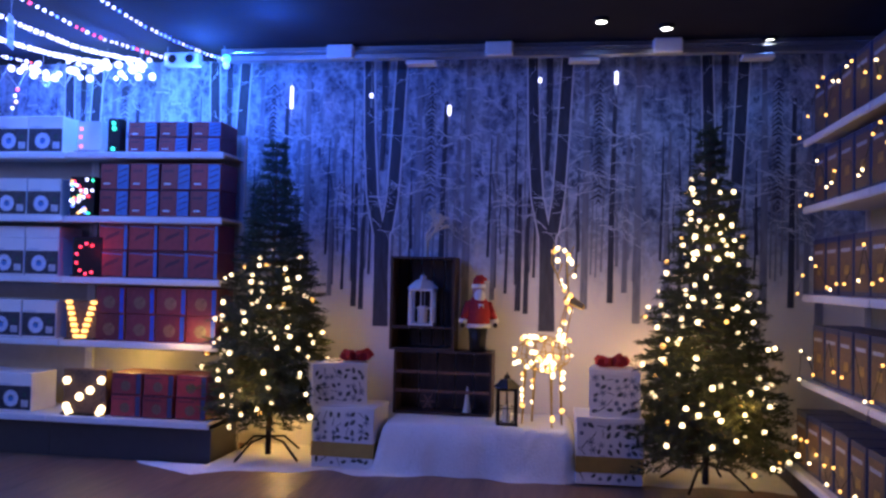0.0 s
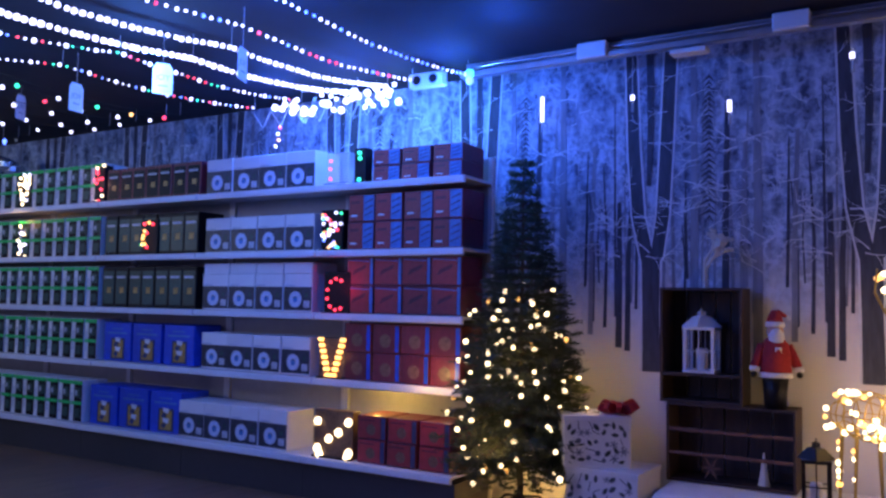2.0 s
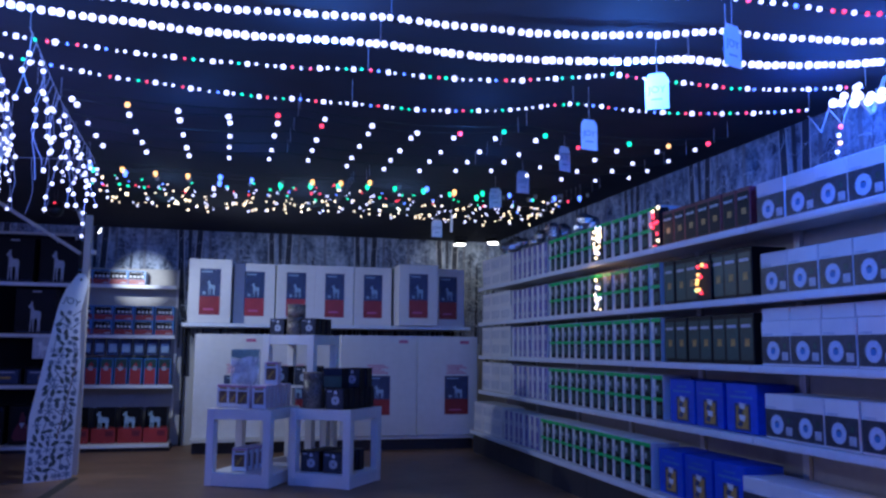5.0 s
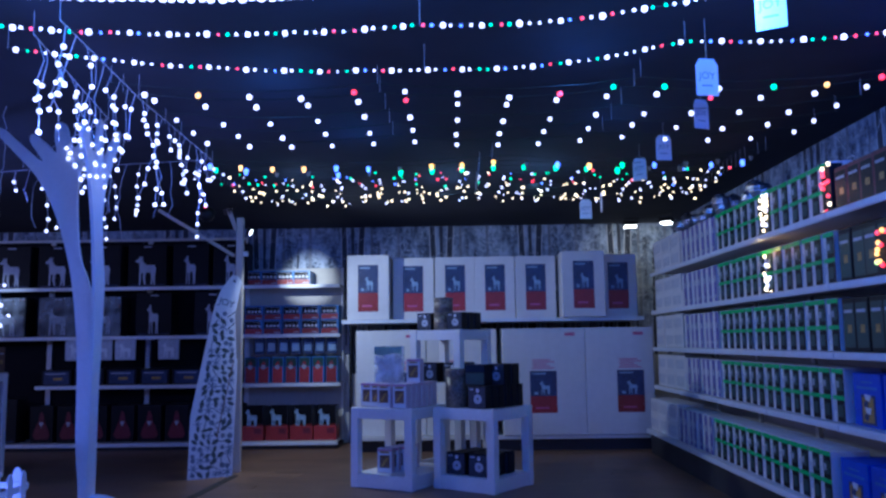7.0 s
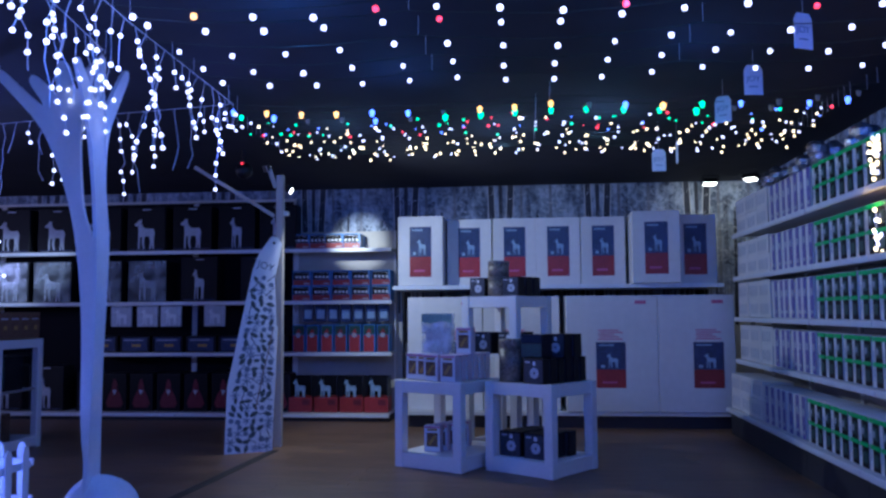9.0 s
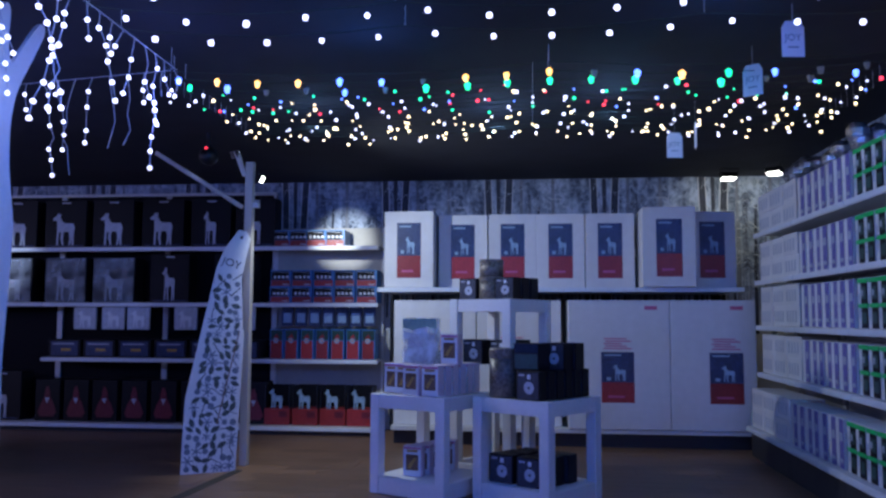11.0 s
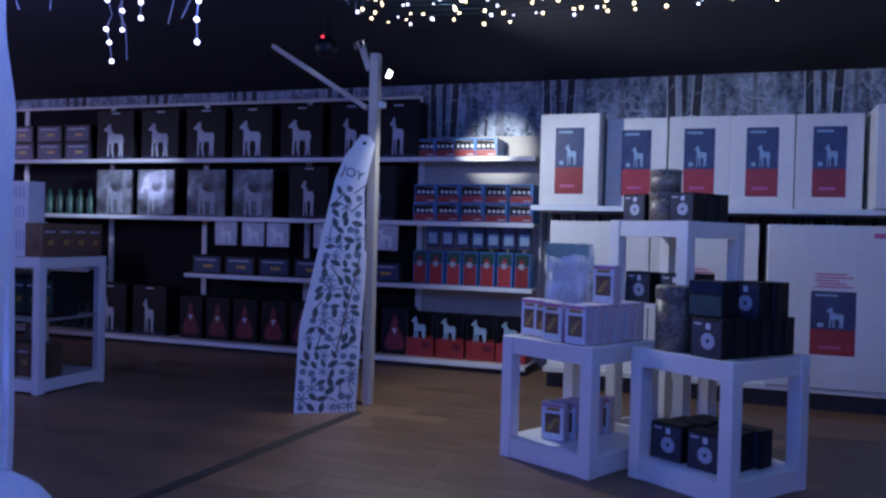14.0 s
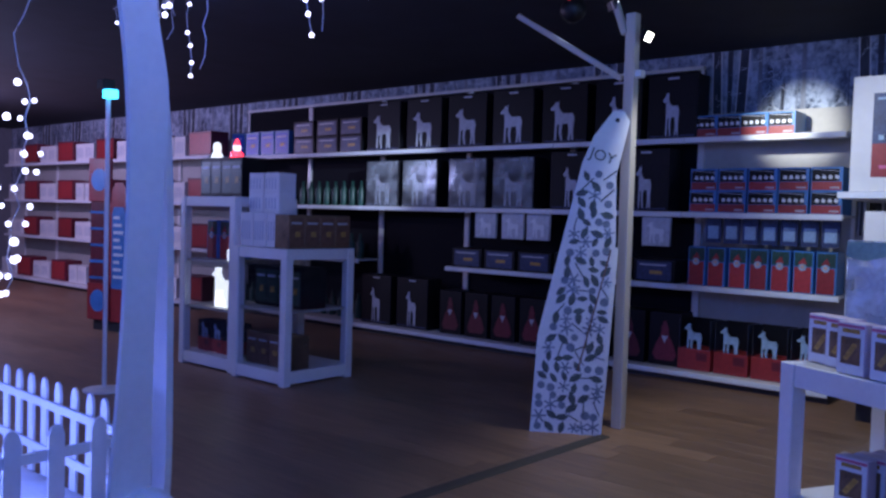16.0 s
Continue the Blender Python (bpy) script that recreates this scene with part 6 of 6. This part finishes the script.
solid("lit_red_figure", Build().lathe([(.055, 0), (.06, .05), (.055, .1), (.03, .12)], 12, 0).ball((0, 0, .15), .04, 10, 1).lathe([(.035, .17), (.005, .23)], 10, 0), [G_RED, G_SNOWMAN], "glowing red and white acrylic figure on a carton", "light figure", at=on_table(CB, .66, .14, 1.85))
for x in (.30, .46, .62, .76):
    solid("boxed_ornament", m_dark, [], "dark carton on a tall cabinet", "carton", "dark cabinet cartons", at=on_table(CB, x - .02, .08, 1.562, 0))
solid("lit_deer", Build().plate(deer(0, 0, .26, .36), 0, .05), G_SNOWMAN, "glowing white acrylic deer inside a cabinet", "light figure", at=on_table(CB, .34, .12, .552))
solid("lit_red_figure", Build().lathe([(.05, 0), (.055, .06), (.05, .1), (.03, .12)], 12, 1).ball((0, 0, .15), .04, 10, 1).lathe([(.035, .17), (.005, .25)], 10, 0), [G_RED, G_SNOWMAN], "glowing white and red acrylic figure inside a cabinet", "light figure", at=on_table(CB, .62, .15, .982))
for k in range(3):
    solid("boxed_ornament", m_deerbox, [], "red-based box with a white deer in a cabinet", "carton", "red deer boxes", at=on_table(CB, .2 + .2 * k, .14, .121, 0) @ Matrix.Scale(.62, 4))
for k in range(2):
    solid("boxed_ornament", m_santa, [], "red carton inside a tall cabinet", "carton", "narrow red cartons", at=on_table(CB, .22 + .2 * k, .2, .982, 0))

st = thing("promo_stand", "red and blue cardboard display stand with round emblem", "display stand", at=pose(-8.95, 7.35, 0, 0, 0, 12))
part("body", Build().plate([(.32, .12), (.62, .12), (.62, 1.5), (.59, 1.64), (.53, 1.72), (.41, 1.72), (.35, 1.64), (.32, 1.5)], 0, .4), REDP, st)
part("picture", Build().plate([(.36, .5), (.58, .5), (.58, 1.36), (.55, 1.44), (.39, 1.44), (.36, 1.36)], -.004, -.0005), SKYP, st, "pale blue text panel")
for k in range(9):
    part("text_bar", Build().box(.39, -.007, .62 + .085 * k, .55 - .03 * (k % 3), -.0045, .655 + .085 * k), INK, st)
part("side", Build().box(0, .0, .12, .318, .4, 1.5), DREDP, st)
part("foot", Build().box(.03, .03, 0, .58, .36, .119), PLINTH, st)
part("header", Build().box(-.02, -.02, 1.5, .34, .02, 2.0, c=.006), REDP, st)
for z in (.35, 1.75):
    part("emblem", Build().plate([(.16 + .13 * math.cos(a), z + .13 * math.sin(a)) for a in [i * math.pi / 8 for i in range(16)]], -.026, -.0205), SKYP, st)
part("lower_front", Build().box(-.02, -.02, .13, .34, -.001, .55), REDP, st)
for k in range(5):
    part("tray_edge", Build().box(0, -.012, .6 + .19 * k, .318, -.001, .63 + .19 * k), SKYP, st)

m_rc = Build().box(-.28, 0, 0, .28, .3, .36, 0, .004).box(-.25, -.002, .03, .25, 0, .33, 1).mesh("carton", [DREDP, REDP])
m_rp = kind_wide(.3, .3, .28)
for k in range(5):
    x0 = -11.29 - 1.40 * k
    for i, z in enumerate(NLV):
        v = -.35 + (.05 if i else -.06)
        shelf_row(m_rc, [x0 + 1.05], z, 1, 0, v, "bright red carton on a far shelf", "far red cartons")
        shelf_row(m_rp, [x0 + .2, x0 + .52], z, 1, 0, v, "pale mixed carton on a far shelf", "far pale cartons")
m_bc = kind_dark(.3, .34, .28, SKYP, BLUEP)
m_bt = Build().lathe([(.045, 0), (.05, .02), (.05, .2), (.02, .26), (.018, .32)], 10).mesh("bottle", [DGREENP], True)
for k in range(2):
    x0 = -8.49 - 1.40 * k
    if k == 0:
        shelf_row(m_low, span(x0 - .05, x0 + 1.33, 3), NLV[3], 2, .221, .05, "low black box stacked on the top shelf", "low black boxes")
    else:
        shelf_row(m_bc, span(x0 - .05, x0 + 1.29, 4), NLV[3], 1, 0, .05, "blue carton on the top shelf", "blue top-shelf cartons")
    for z in NLV[:3]:
        for u in span(x0 + .05, x0 + 1.35, 8):
            solid("dark_bottle", m_bt, [], "dark green slim ornament bottle on a shelf", "bottle", "dark bottles", at=pose(u, 10.05, z + .001))

t = thing("floodlight_pole", "slim white pole carrying a cyan floodlight", "floodlight", at=pose(-5.72, 5.84, 0))
part("pole", Build().tube((0, 0, 0), (0, 0, 2.36), .018), WHITE, t)
part("base", Build().lathe([(.16, 0), (.16, .012), (.03, .03)], 16), WHITE, t)
part("housing", Build().box(-.09, -.05, 2.34, .02, .05, 2.42, c=.006), METALDK, t)
part("lens", Build().box(-.005, -.045, 2.27, .08, .04, 2.335, c=.004), G_CYAN, t)
rnd = random.Random(6)
for i, z in enumerate(SLV):
    t = thing("shelf_light_string", "fine amber light string along boxed goods", "light string", "shelf light strings")
    pts = [Vector((2.72 - .11 * k, -3.80 + (.1 if i == 0 else 0) + rnd.uniform(-.01, .02), z + rnd.uniform(.03, .30))) for k in range(26)]
    pts[0].z = pts[-1].z = z + .003
    part("cable", Build().path(pts, .002), CABLE, t)
    for p in pts:
        if rnd.random() < .8:
            bulb(t, p, .0095, "amber" if rnd.random() < .7 else "warm")

# ---- floor boards ----
rnd = random.Random(21)
board = Build().box(0, 0, -.0035, 1.28, .190, 0, 0, .0012).mesh("floor_board", [FLOOR])
made = 0
rest = Build()
for j in range(78):
    yy = YS + .01 + .1915 * j
    x = XW - rnd.random() * 1.2
    while x < XE:
        near = -2.6 < x < 1.6 and 1.4 < yy < 8.6
        if near and made < 290:
            part("floor_board", board, [], floor, at=pose(x, yy, 0))
            made += 1
        else:
            rest.box(x, yy, -.0035, x + 1.28, yy + .19, 0, 0)
        x += 1.2815
part("floor_boards_beyond", rest, FLOOR, floor)["kind"] = "stuff"
